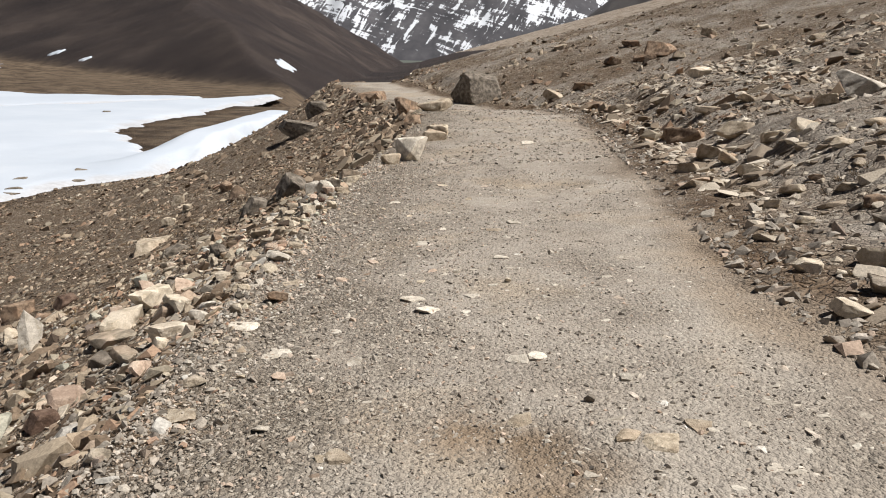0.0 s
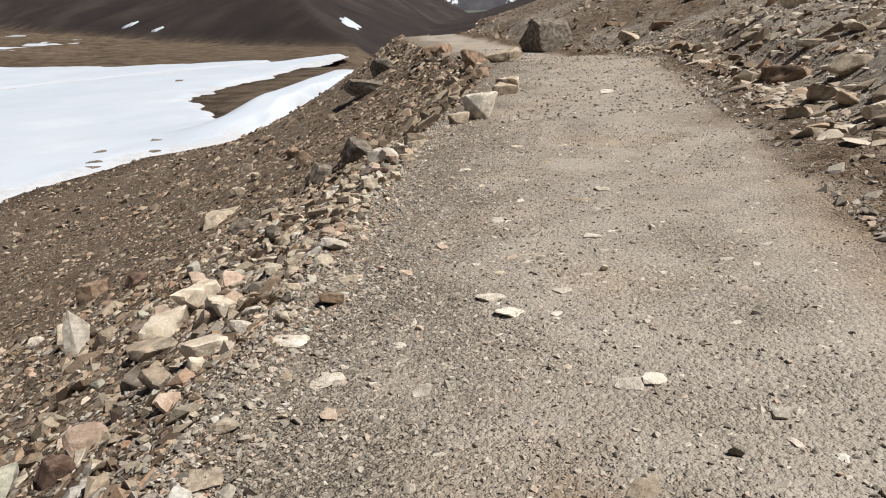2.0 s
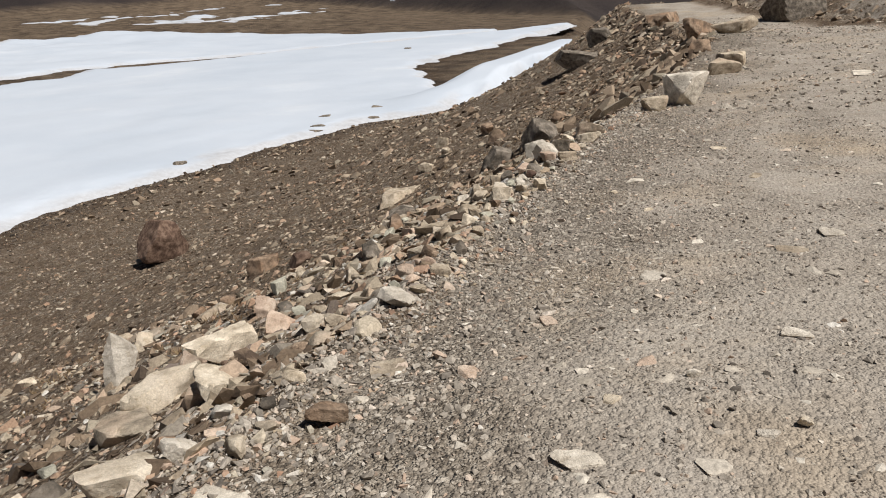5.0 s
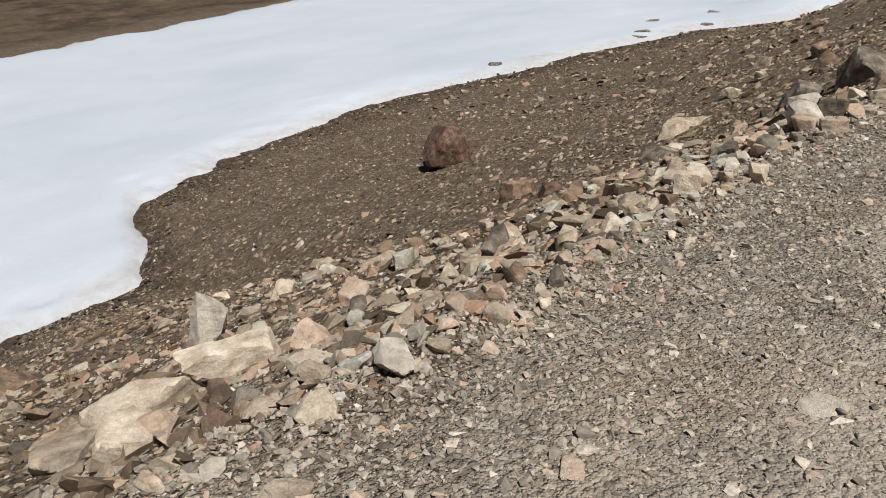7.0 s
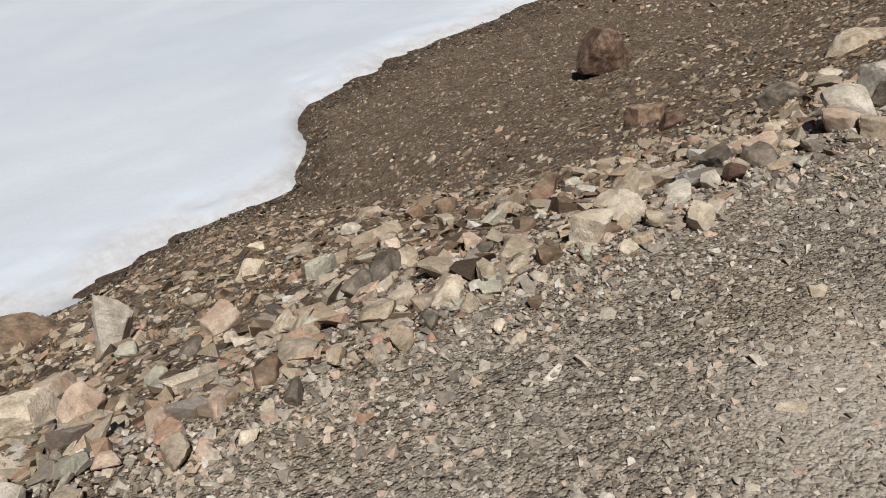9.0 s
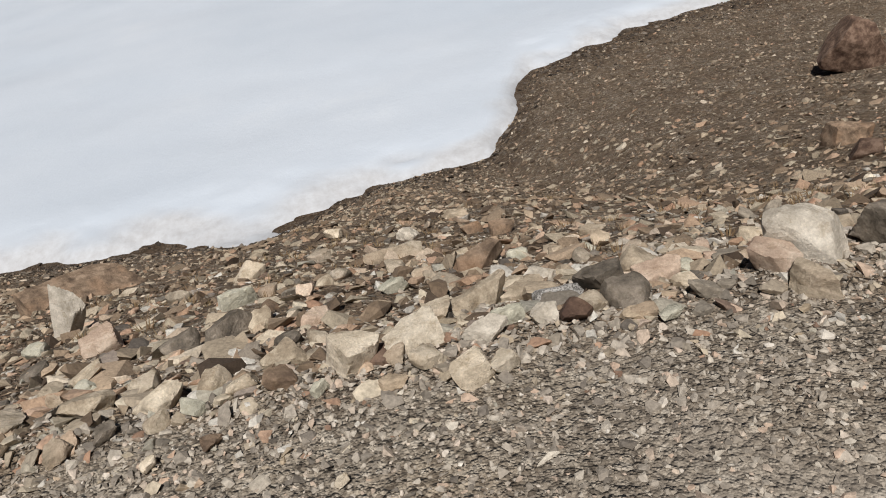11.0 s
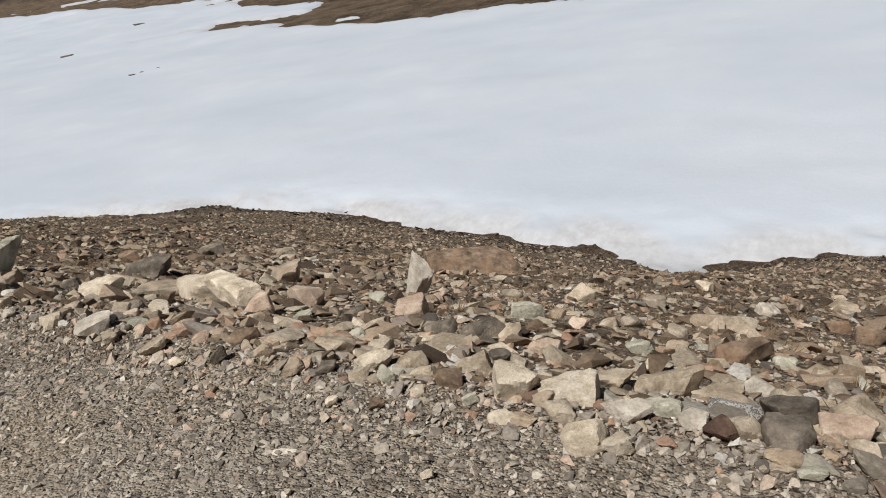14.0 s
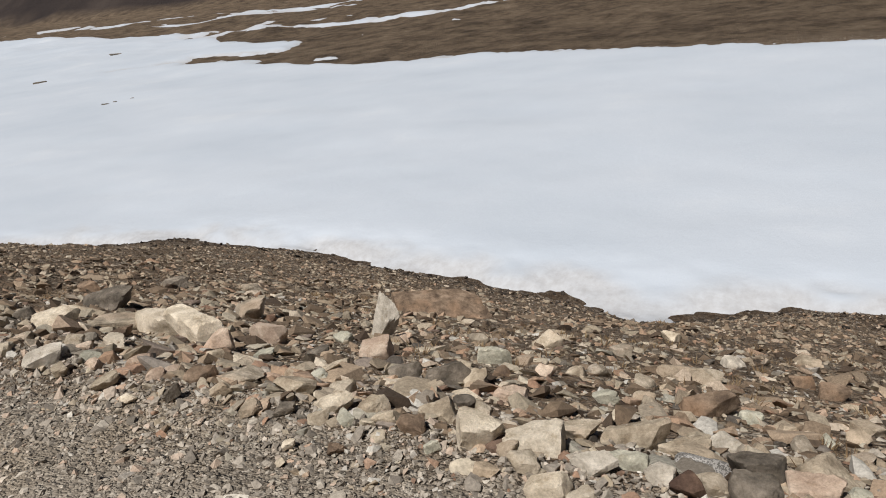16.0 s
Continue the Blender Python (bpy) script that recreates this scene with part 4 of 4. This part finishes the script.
rock(5.02, 12.17, 0.757, 0.379, 0.271, 157, "tan", flat=0.8, sink=0.25, where="on the hillside above the track", group="hillside rocks")
rock(3.42, 6.66, 0.167, 0.126, 0.075, 153, "cream", flat=0.8, sink=0.2, where="on the hillside above the track", group="hillside rocks")
rock(3.45, 7.40, 0.185, 0.139, 0.083, 155, "cream", flat=0.8, sink=0.2, where="on the hillside above the track", group="hillside rocks")
rock(6.01, 19.33, 0.756, 0.378, 0.229, 163, "tan", flat=0.8, sink=0.25, where="on the hillside above the track", group="hillside rocks")
rock(5.60, 15.10, 0.594, 0.297, 0.164, 160, "tan", flat=0.8, sink=0.25, where="on the hillside above the track", group="hillside rocks")
rock(7.91, 22.30, 0.734, 0.367, 0.315, 160, "cream", flat=0.8, sink=0.25, where="on the hillside above the track", group="hillside rocks")
rock(8.20, 34.18, 0.763, 0.572, 0.343, 166, "brown", flat=0.8, sink=0.25, where="on the hillside above the track", group="hillside rocks")
rock(10.36, 34.53, 1.403, 1.052, 0.745, 163, "brown", flat=0.8, sink=0.25, where="on the hillside above the track", group="hillside rocks")
rock(3.85, 7.86, 0.256, 0.192, 0.115, 154, "tan", flat=0.8, sink=0.2, where="on the hillside above the track", group="hillside rocks")
rock(3.59, 10.25, 0.332, 0.166, 0.149, 161, "tan", flat=0.8, sink=0.25, where="on the hillside above the track", group="hillside rocks")
rock(4.52, 9.07, 0.223, 0.167, 0.100, 153, "tan", flat=0.8, sink=0.25, where="on the hillside above the track", group="hillside rocks")
rock(3.21, 5.55, 0.110, 0.083, 0.050, 150, "cream", flat=0.8, sink=0.2, where="on the hillside above the track", group="hillside rocks")
rock(4.62, 8.41, 0.258, 0.193, 0.112, 151, "tan", flat=0.8, sink=0.2, where="on the hillside above the track", group="hillside rocks")
rock(4.76, 8.00, 0.203, 0.152, 0.091, 149, "tan", flat=0.8, sink=0.2, where="on the hillside above the track", group="hillside rocks")
rock(3.91, 6.28, 0.222, 0.167, 0.100, 148, "dark", flat=0.8, sink=0.2, where="on the hillside above the track", group="hillside rocks")
rock(10.24, 22.93, 0.513, 0.385, 0.231, 156, "tan", flat=0.8, sink=0.25, where="on the hillside above the track", group="hillside rocks")
rock(14.80, 34.43, 0.637, 0.478, 0.287, 157, "cream", flat=0.8, sink=0.25, where="on the hillside above the track", group="hillside rocks")
rock(6.25, 12.02, 0.364, 0.273, 0.164, 152, "tan", flat=0.8, sink=0.25, where="on the hillside above the track", group="hillside rocks")
rock(5.15, 8.74, 0.253, 0.190, 0.112, 149, "tan", flat=0.8, sink=0.2, where="on the hillside above the track", group="hillside rocks")
rock(6.26, 14.92, 0.450, 0.337, 0.147, 157, "tan", flat=0.8, sink=0.25, where="on the hillside above the track", group="hillside rocks")
rock(9.87, 37.80, 0.839, 0.629, 0.378, 165, "brown", flat=0.8, sink=0.25, where="on the hillside above the track", group="hillside rocks")
rock(9.56, 34.06, 1.011, 0.758, 0.455, 164, "brown", flat=0.8, sink=0.25, where="on the hillside above the track", group="hillside rocks")
rock(5.15, 23.10, 0.695, 0.487, 0.313, 167, "brown", flat=0.8, sink=0.25, where="on the hillside above the track", group="hillside rocks")
rock(5.20, 20.62, 0.621, 0.466, 0.279, 166, "tan", flat=0.8, sink=0.25, where="on the hillside above the track", group="hillside rocks")
rock(5.12, 35.11, 0.577, 0.433, 0.260, 172, "brown", flat=0.8, sink=0.25, where="on the hillside above the track", group="hillside rocks")
rock(12.99, 36.02, 0.799, 0.599, 0.360, 160, "tan", flat=0.8, sink=0.25, where="on the hillside above the track", group="hillside rocks")
rock(12.90, 25.88, 0.577, 0.433, 0.254, 153, "tan", flat=0.8, sink=0.25, where="on the hillside above the track", group="hillside rocks")
rock(10.62, 19.25, 0.432, 0.324, 0.119, 151, "tan", flat=0.8, sink=0.25, where="on the hillside above the track", group="hillside rocks")
rock(10.43, 32.04, 0.597, 0.447, 0.268, 162, "tan", flat=0.8, sink=0.25, where="on the hillside above the track", group="hillside rocks")
rock(2.83, 4.94, 0.079, 0.059, 0.036, 150, "cream", flat=0.8, sink=0.2, where="on the hillside above the track", group="hillside rocks")
rock(3.48, 8.96, 0.174, 0.130, 0.078, 159, "tan", flat=0.8, sink=0.25, where="on the hillside above the track", group="hillside rocks")
rock(3.56, 8.22, 0.192, 0.144, 0.086, 156, "tan", flat=0.8, sink=0.2, where="on the hillside above the track", group="hillside rocks")
rock(4.15, 7.96, 0.185, 0.139, 0.083, 152, "brown", flat=0.8, sink=0.2, where="on the hillside above the track", group="hillside rocks")
rock(4.38, 9.91, 0.228, 0.171, 0.103, 156, "grey", flat=0.8, sink=0.25, where="on the hillside above the track", group="hillside rocks")
rock(7.45, 43.02, 0.796, 0.597, 0.310, 170, "tan", flat=0.8, sink=0.25, where="on the hillside above the track", group="hillside rocks")
rock(4.95, 29.21, 0.985, 0.591, 0.443, 170, "tan", flat=0.8, sink=0.25, where="on the hillside above the track", group="hillside rocks")
rock(5.95, 29.03, 0.759, 0.570, 0.342, 168, "brown", flat=0.8, sink=0.25, where="on the hillside above the track", group="hillside rocks")
rock(2.41, 34.78, 2.259, 1.807, 1.694, 176, "dark", flat=0.5, sink=0.25, where="on the hillside above the track", group="hillside rocks")
rock(-0.52, 24.72, 0.813, 0.650, 0.772, 1, "brown", sink=0.25)
rock(-2.25, 35.20, 1.307, 0.980, 0.741, 4, "brown", sink=0.25)
rock(-5.44, 35.72, 2.316, 1.390, 0.768, 9, "dark", sink=0.25, where="on the scree slope below the track", group="slope rocks")
rock(-5.35, 39.31, 1.174, 0.880, 1.115, 8, "dark", sink=0.25)
rock(-0.27, 19.78, 0.447, 0.335, 0.394, 1, "brown", sink=0.25)
rock(0.24, 16.35, 0.519, 0.312, 0.261, 179, "tan", flat=0.8, sink=0.25)
rock(0.38, 24.84, 1.115, 0.557, 0.375, 179, "tan", flat=0.8, sink=0.25)
rock(2.18, 15.50, 0.466, 0.560, 0.053, 172, "pale", flat=0.9, sink=0.66, where="half buried in the gravel track", group="track stones")
rock(-30.73, 40.36, 1.103, 0.496, 0.540, 40, "dark", sink=.65, snow=True, where="on the old snow", group="rocks on the snow")
rock(-27.91, 52.39, 1.154, 0.519, 0.249, 30, "dark", flat=1, sink=.65, snow=True, where="on the old snow", group="rocks on the snow")
rock(-30.01, 57.63, 1.218, 0.548, 0.238, 29, "dark", flat=1, sink=.65, snow=True, where="on the old snow", group="rocks on the snow")
rock(-27.45, 62.32, 1.325, 0.596, 0.348, 25, "dark", sink=.65, snow=True, where="on the old snow", group="rocks on the snow")
rock(-81.23, -101.51, 2.249, 1.012, 0.630, 143, "dark", flat=1, sink=.65, snow=True, where="on the old snow", group="rocks on the snow")
rock(-112.58, -119.02, 2.858, 1.286, 0.711, 139, "dark", flat=1, sink=.65, snow=True, where="on the old snow", group="rocks on the snow")
rock(-58.74, -61.55, 0.816, 0.367, 0.318, 140, "dark", sink=.65, snow=True, where="on the old snow", group="rocks on the snow")
rock(-60.07, -61.51, 0.509, 0.229, 0.265, 139, "dark", sink=.65, snow=True, where="on the old snow", group="rocks on the snow")
rock(-61.94, -60.97, 0.516, 0.232, 0.196, 138, "dark", sink=.65, snow=True, where="on the old snow", group="rocks on the snow")
rock(-25.87, 58.19, 1.023, 0.460, 0.370, 24, "dark", sink=.65, snow=True, where="on the old snow", group="rocks on the snow")
rock(-28.34, 53.53, 1.177, 0.530, 0.197, 28, "dark", flat=1, sink=.65, snow=True, where="on the old snow", group="rocks on the snow")
rock(-48.31, 120.27, 1.210, 0.544, 0.448, 22, "dark", sink=.65, snow=True, where="on the old snow", group="rocks on the snow")


def loose_rocks(count):
    """Single smaller stones in the gaps along the outer edge of the track."""
    rng = np.random.default_rng(77)
    kinds = ("tan", "grey", "cream", "tan", "green", "pink", "cream", "brown", "tan", "pale")
    made = 0
    while made < count:
        y = rng.uniform(4.5, 10.5)
        x = float(road_centre(y) - road_half(y)) - 0.1 - abs(rng.normal(0.1, 0.55))
        w = float(sizes(rng, 1, 0.09, 0.2, 2.0)[0])
        if any(math.hypot(x - a, y - b) < 0.8 * r + 0.5 * w for a, b, r in taken):
            continue
        rock(x, y, w, w * rng.uniform(0.55, 0.95), w * rng.uniform(0.3, 0.6), rng.uniform(0, 180), kinds[rng.integers(len(kinds))], flat=rng.uniform(0.4, 0.9))
        made += 1


loose_rocks(55)


# ---- loose stones too many to count ----
def chip_shapes(count, seed, corners):
    rng = np.random.default_rng(seed)
    shapes = []
    for k in range(count):
        bm = bmesh.new()
        for v in rng.normal(size=(corners + k % 2, 3)):
            v = v / np.linalg.norm(v) * rng.uniform(0.75, 1)
            bm.verts.new(v)
        hull = bmesh.ops.convex_hull(bm, input=bm.verts[:])
        bmesh.ops.delete(bm, geom=list({g for g in hull["geom_interior"] + hull["geom_unused"] if isinstance(g, bmesh.types.BMVert)}), context="VERTS")
        bm.verts.index_update()
        co = np.array([v.co[:] for v in bm.verts]) * 0.5
        tri = np.array([[v.index for v in f.verts] for f in bm.faces])
        bm.free()
        shapes.append((co * (1, rng.uniform(0.6, 0.95), rng.uniform(0.45, 0.8)), tri))
    return shapes


CHIPS = chip_shapes(36, 9, 10)
FAR_CHIPS = chip_shapes(36, 11, 7)


def block_shapes(count, seed, level=3):
    """Larger broken stones with flat faces."""
    rng = np.random.default_rng(seed)
    return [(chipped(BALLS[level][0], rng, 8, rng.uniform(0.2, 1)) * (1, rng.uniform(0.55, 0.95), rng.uniform(0.28, 0.58)), BALLS[level][1]) for k in range(count)]


def slab_shapes(count, seed):
    """Cheap angular stones, each a hull of a few corners of an uneven box."""
    rng = np.random.default_rng(seed)
    shapes = []
    for k in range(count):
        bm = bmesh.new()
        for v in rng.normal(size=(15, 3)):
            bm.verts.new(v / (np.abs(v) ** 5).sum() ** 0.2 * rng.uniform(0.8, 1))
        hull = bmesh.ops.convex_hull(bm, input=bm.verts[:])
        bmesh.ops.delete(bm, geom=list({g for g in hull["geom_interior"] + hull["geom_unused"] if isinstance(g, bmesh.types.BMVert)}), context="VERTS")
        bm.verts.index_update()
        co = np.array([v.co[:] for v in bm.verts]) * 0.5
        shapes.append((co * (1, rng.uniform(0.6, 0.95), rng.uniform(0.38, 0.72)), np.array([[v.index for v in f.verts] for f in bm.faces])))
        bm.free()
    return shapes


SLABS = slab_shapes(40, 39)
BLOCKS = block_shapes(30, 19)


def scatter(name, x, y, size, mat, label, seed, bury=0.30, shapes=CHIPS, thin=1.0):
    """Many small broken stones in one mesh."""
    rng = np.random.default_rng(seed)
    n = len(x)
    z = land(x, y)
    gx, gy = (np.clip((land(x + a, y + b) - land(x - a, y - b)) / 0.3, -0.32, 0.32) for a, b in ((0.15, 0), (0, 0.15)))
    spin, lean = rng.uniform(0, 2 * np.pi, n), rng.normal(0, 0.25 * min(1, thin), (n, 2))
    kind = rng.integers(0, len(shapes), n)
    verts, faces, base = [], [], 0
    for k, (co, tri) in enumerate(shapes):
        pick = np.nonzero(kind == k)[0]
        if not len(pick):
            continue
        c, s = np.cos(spin[pick])[:, None], np.sin(spin[pick])[:, None]
        px, py = co[None, :, 0] * c - co[None, :, 1] * s, co[None, :, 0] * s + co[None, :, 1] * c
        pz = co[None, :, 2] * thin + px * (lean[pick, 0] + gx[pick])[:, None] + py * (lean[pick, 1] + gy[pick])[:, None]
        sz = size[pick][:, None]
        p = np.stack([x[pick][:, None] + px * sz, y[pick][:, None] + py * sz, z[pick][:, None] + (pz + (0.16 - bury * 0.5) * thin) * sz], -1)
        verts.append(p.reshape(-1, 3))
        faces.append((tri[None] + (base + np.arange(len(pick)) * len(co))[:, None, None]).reshape(-1, 3))
        base += len(pick) * len(co)
    me = bpy.data.meshes.new(name)
    v, f = np.vstack(verts), np.vstack(faces)
    me.vertices.add(len(v))
    me.vertices.foreach_set("co", v.ravel())
    me.loops.add(f.size)
    me.loops.foreach_set("vertex_index", f.ravel().astype(np.int32))
    me.polygons.add(len(f))
    me.polygons.foreach_set("loop_start", (np.arange(len(f)) * 3).astype(np.int32))
    me.update(calc_edges=True)
    me.shade_flat()
    me.materials.append(mat)
    return tagged(new(name, me), label, "gravel", kind="stuff")


def scatter_road():
    rng = np.random.default_rng(21)
    n = 56000
    y = rng.uniform(0.6, 12.5, n)
    c, half = road_centre(y), road_half(y)
    k = rng.beta(0.85, 1.15, n)
    x = c - half - 0.4 + k * (2 * half + 0.9)
    keep = 0.6 * vnoise(x * 1.1, y * 1.1, 60) + 0.7 * vnoise(x * 2.9, y * 2.9, 61) + 0.75 - 0.8 * k > rng.uniform(-0.4, 0.9, n)
    x, y = x[keep], y[keep]
    scatter("road_gravel", x, y, sizes(rng, len(x), 0.010, 0.055, 2.7), ROAD_GRAVEL, "loose grey and tan gravel scattered over the track", 22)
    n = 8000
    y = 12.5 + 24 * rng.random(n) ** 1.3
    c, half = road_centre(y), road_half(y)
    x = c + rng.uniform(-1.15, 1.1, n) * half
    scatter("road_gravel", x, y, sizes(rng, n, 0.025, 0.13, 2.5), ROAD_GRAVEL, "loose gravel on the farther stretch of track", 23)


def embedded_stones():
    """Pale flat stones worn level with the surface of the track."""
    rng = np.random.default_rng(61)
    n = 3600
    y = 1.2 + 28 * rng.random(n) ** 1.4
    c, half = road_centre(y), road_half(y)
    x = c + rng.uniform(-1.05, 1.0, n) * half
    keep = vnoise(x / 1.3, y / 1.3, 64) > rng.uniform(-1.1, 0.8, n)
    x, y = x[keep], y[keep]
    scatter("embedded_stones", x, y, sizes(rng, len(x), 0.03, 0.16, 2.4), PALE_STONE, "pale flat stones worn level with the track", 62, bury=0.55, thin=0.5)


def scatter_edge():
    rng = np.random.default_rng(31)
    n = 14000
    y = rng.uniform(2.2, 12.5, n)
    left = road_centre(y) - road_half(y)
    x = left - 0.25 + 1.7 * rng.random(n) ** 1.5
    scatter("road_gravel", x, y, sizes(rng, n, 0.013, 0.05, 2.3), ROAD_GRAVEL, "dense grey gravel along the side of the track", 33)
    n = 9000
    y = rng.uniform(3, 13, n)
    x = road_centre(y) - road_half(y) + 0.1 - 4.2 * rng.random(n) ** 1.3
    scatter("rubble_stones", x, y, sizes(rng, n, 0.022, 0.09, 2.4), RUBBLE_STONE, "small broken stones in the soil below the track", 39, shapes=FAR_CHIPS)
    n = 1900
    y = rng.uniform(2.5, 17, n)
    left = road_centre(y) - road_half(y)
    x = left - 0.3 - 5.5 * rng.random(n) ** 1.3
    keep = vnoise(x / 1.1, y / 1.1, 68) > rng.uniform(-1.2, 0.5, n)
    x, y = x[keep], y[keep]
    scatter("rubble_stones", x, y, sizes(rng, len(x), 0.045, 0.2, 2.4), RUBBLE_STONE, "tan, grey-green and brown broken stones below the track", 38, shapes=SLABS)
    n = 650
    y = np.where(rng.random(n) < 0.75, rng.uniform(5.8, 11.5, n), rng.uniform(2.4, 16, n))
    left = road_centre(y) - road_half(y)
    x = left - 0.1 - np.abs(rng.normal(0.15, 1.15, n))
    scatter("rubble_stones", x, y, sizes(rng, n, 0.045, 0.17, 2.6), RUBBLE_STONE, "tan, grey and cream broken stones heaped below the track's edge", 35, shapes=BLOCKS)
    n = 5200
    y = 4 + 24 * rng.random(n) ** 1.2
    right = road_centre(y) + road_half(y)
    x = right + 0.5 + 8.5 * rng.random(n) ** 1.2
    keep = vnoise(x / 1.4, y / 1.9, 66) > rng.uniform(-0.8, 0.5, n)
    x, y = x[keep], y[keep]
    n = len(x)
    scatter("rubble_stones", x, y, sizes(rng, n, 0.07, 0.42, 2.3), PALE_RUBBLE, "pale broken slabs on the cut bank above the track", 36, shapes=SLABS, thin=0.75)
    n = 4200
    y = rng.uniform(-6, 34, n)
    left = road_centre(y) - road_half(y)
    x = left - 0.6 - 17 * rng.random(n) ** 1.3
    keep = vnoise(x / 1.9, y / 1.9, 69) > rng.uniform(-1.2, 0.6, n)
    x, y = x[keep], y[keep]
    n = len(x)
    scatter("slope_blocks", x, y, sizes(rng, n, 0.08, 0.36, 2.5), SCREE_STONE, "brown broken blocks strewn over the slope below the track", 37, shapes=SLABS)
    n = 1800
    y = 13 + 40 * rng.random(n) ** 1.2
    left = road_centre(y) - road_half(y)
    x = left - 0.3 - np.abs(rng.normal(0, 1.3, n))
    scatter("edge_rubble", x, y, sizes(rng, n, 0.10, 0.65, 2.2), SCREE_STONE, "coarse brown rubble beside the farther track", 34)
    n = 10000
    y = rng.uniform(0.5, 14, n)
    left = road_centre(y) - road_half(y)
    x = left - 0.25 + rng.normal(0, 0.42, n) - 0.25 * rng.random(n)
    scatter("edge_rubble", x, y, sizes(rng, n, 0.02, 0.10, 2.4), ROAD_GRAVEL, "mixed rubble heaped along the track's outer edge", 32)


def scatter_slope():
    rng = np.random.default_rng(41)
    n = 52000
    y = rng.uniform(-12, 30, n)
    left = road_centre(y) - road_half(y) - 0.3
    u = rng.random(n) ** 1.45
    x = left + (shore_x(y) + 0.4 - left) * u
    scatter("slope_scree", x, y, sizes(rng, n, 0.05, 0.26, 2.3), SCREE_STONE, "brown scree covering the slope below the track", 42, shapes=FAR_CHIPS)
    n = 9000
    y = 30 + 75 * rng.random(n) ** 1.4
    left = road_centre(y) - road_half(y)
    x = left + (shore_x(y) - left) * rng.random(n)
    scatter("slope_scree", x, y, sizes(rng, n, 0.12, 0.75, 2.6), SCREE_STONE, "brown scree on the farther slope above the snow", 43, shapes=FAR_CHIPS)


def scatter_shore():
    rng = np.random.default_rng(45)
    n = 6500
    y = np.where(rng.random(n) < 0.7, rng.uniform(-24, 30, n), rng.uniform(30, 66, n))
    x = shore_x(y) + rng.normal(0.8, 1.1, n)
    keep = snow_reach(x, y) < -0.1
    x, y = x[keep], y[keep]
    scatter("shore_stones", x, y, sizes(rng, len(x), 0.06, 0.3, 2.4), WET_STONE, "wet dark stones along the melting edge of the snow", 46, shapes=SLABS)


def scatter_hillside():
    rng = np.random.default_rng(51)
    n = 20000
    y = rng.uniform(1.5, 26, n)
    right = road_centre(y) + road_half(y)
    x = right + 0.1 + 16 * rng.random(n) ** 1.7
    keep = vnoise(x / 1.6, y / 1.6, 62) > rng.uniform(-1, 0.6, n)
    x, y = x[keep], y[keep]
    scatter("hillside_stones", x, y, sizes(rng, len(x), 0.03, 0.24, 2.3), ROAD_GRAVEL, "flat broken stones strewn over the hillside", 52)
    n = 15000
    y = 14 + 90 * rng.random(n) ** 1.6
    x = road_centre(y) + road_half(y) + 0.6 + 50 * rng.random(n) ** 1.6
    scatter("hillside_stones", x, y, sizes(rng, n, 0.10, 0.7, 2.6), SCREE_STONE, "brown stones strewn over the upper hillside", 53, shapes=FAR_CHIPS)


def dry_tufts():
    """Withered brown grass and cushion plants in tufts of thin blades."""
    rng = np.random.default_rng(91)
    n = 4600
    side = rng.random(n) < 0.55
    y = np.where(side, rng.uniform(2, 40, n), rng.uniform(3, 40, n))
    c, half = road_centre(y), road_half(y)
    x = np.where(side, c - half - 0.6 - 9 * rng.random(n) ** 1.3, c + half + 1.2 + 12 * rng.random(n) ** 1.4)
    keep = vnoise(x / 1.8, y / 1.8, 93) > -0.1
    x, y = x[keep], y[keep]
    n, blades = len(x), 26
    size = sizes(rng, n, 0.07, 0.18, 2.0)
    z = land(x, y)
    a, r = rng.uniform(0, 2 * np.pi, (n, blades)), rng.uniform(0.05, 0.5, (n, blades))
    out = rng.uniform(0.3, 0.8, (n, blades))
    s = size[:, None]
    bx, by = x[:, None] + np.cos(a) * r * s, y[:, None] + np.sin(a) * r * s
    wx, wy = -np.sin(a) * 0.035 * s, np.cos(a) * 0.035 * s
    bz = z[:, None] - 0.02 + 0 * bx
    tip = np.stack([bx + np.cos(a) * out * s * 0.6, by + np.sin(a) * out * s * 0.6, bz + 0.02 + s * rng.uniform(0.08, 0.34, (n, blades))], -1)
    p = np.stack([np.stack([bx - wx, by - wy, bz], -1), np.stack([bx + wx, by + wy, bz], -1), tip], 2).reshape(-1, 3)
    me = bpy.data.meshes.new("dry_tufts")
    me.from_pydata(p.tolist(), [], np.arange(len(p)).reshape(-1, 3).tolist())
    me.materials.append(gravel_material("withered_grass", [(0, (0.09, 0.055, 0.03)), (0.5, (0.17, 0.11, 0.06)), (1, (0.27, 0.20, 0.11))]))
    tagged(new("dry_tufts", me), "withered brown grass tufts between the stones", "grass", kind="stuff")


dry_tufts()
scatter_road()
embedded_stones()
scatter_edge()
scatter_slope()
scatter_shore()
scatter_hillside()
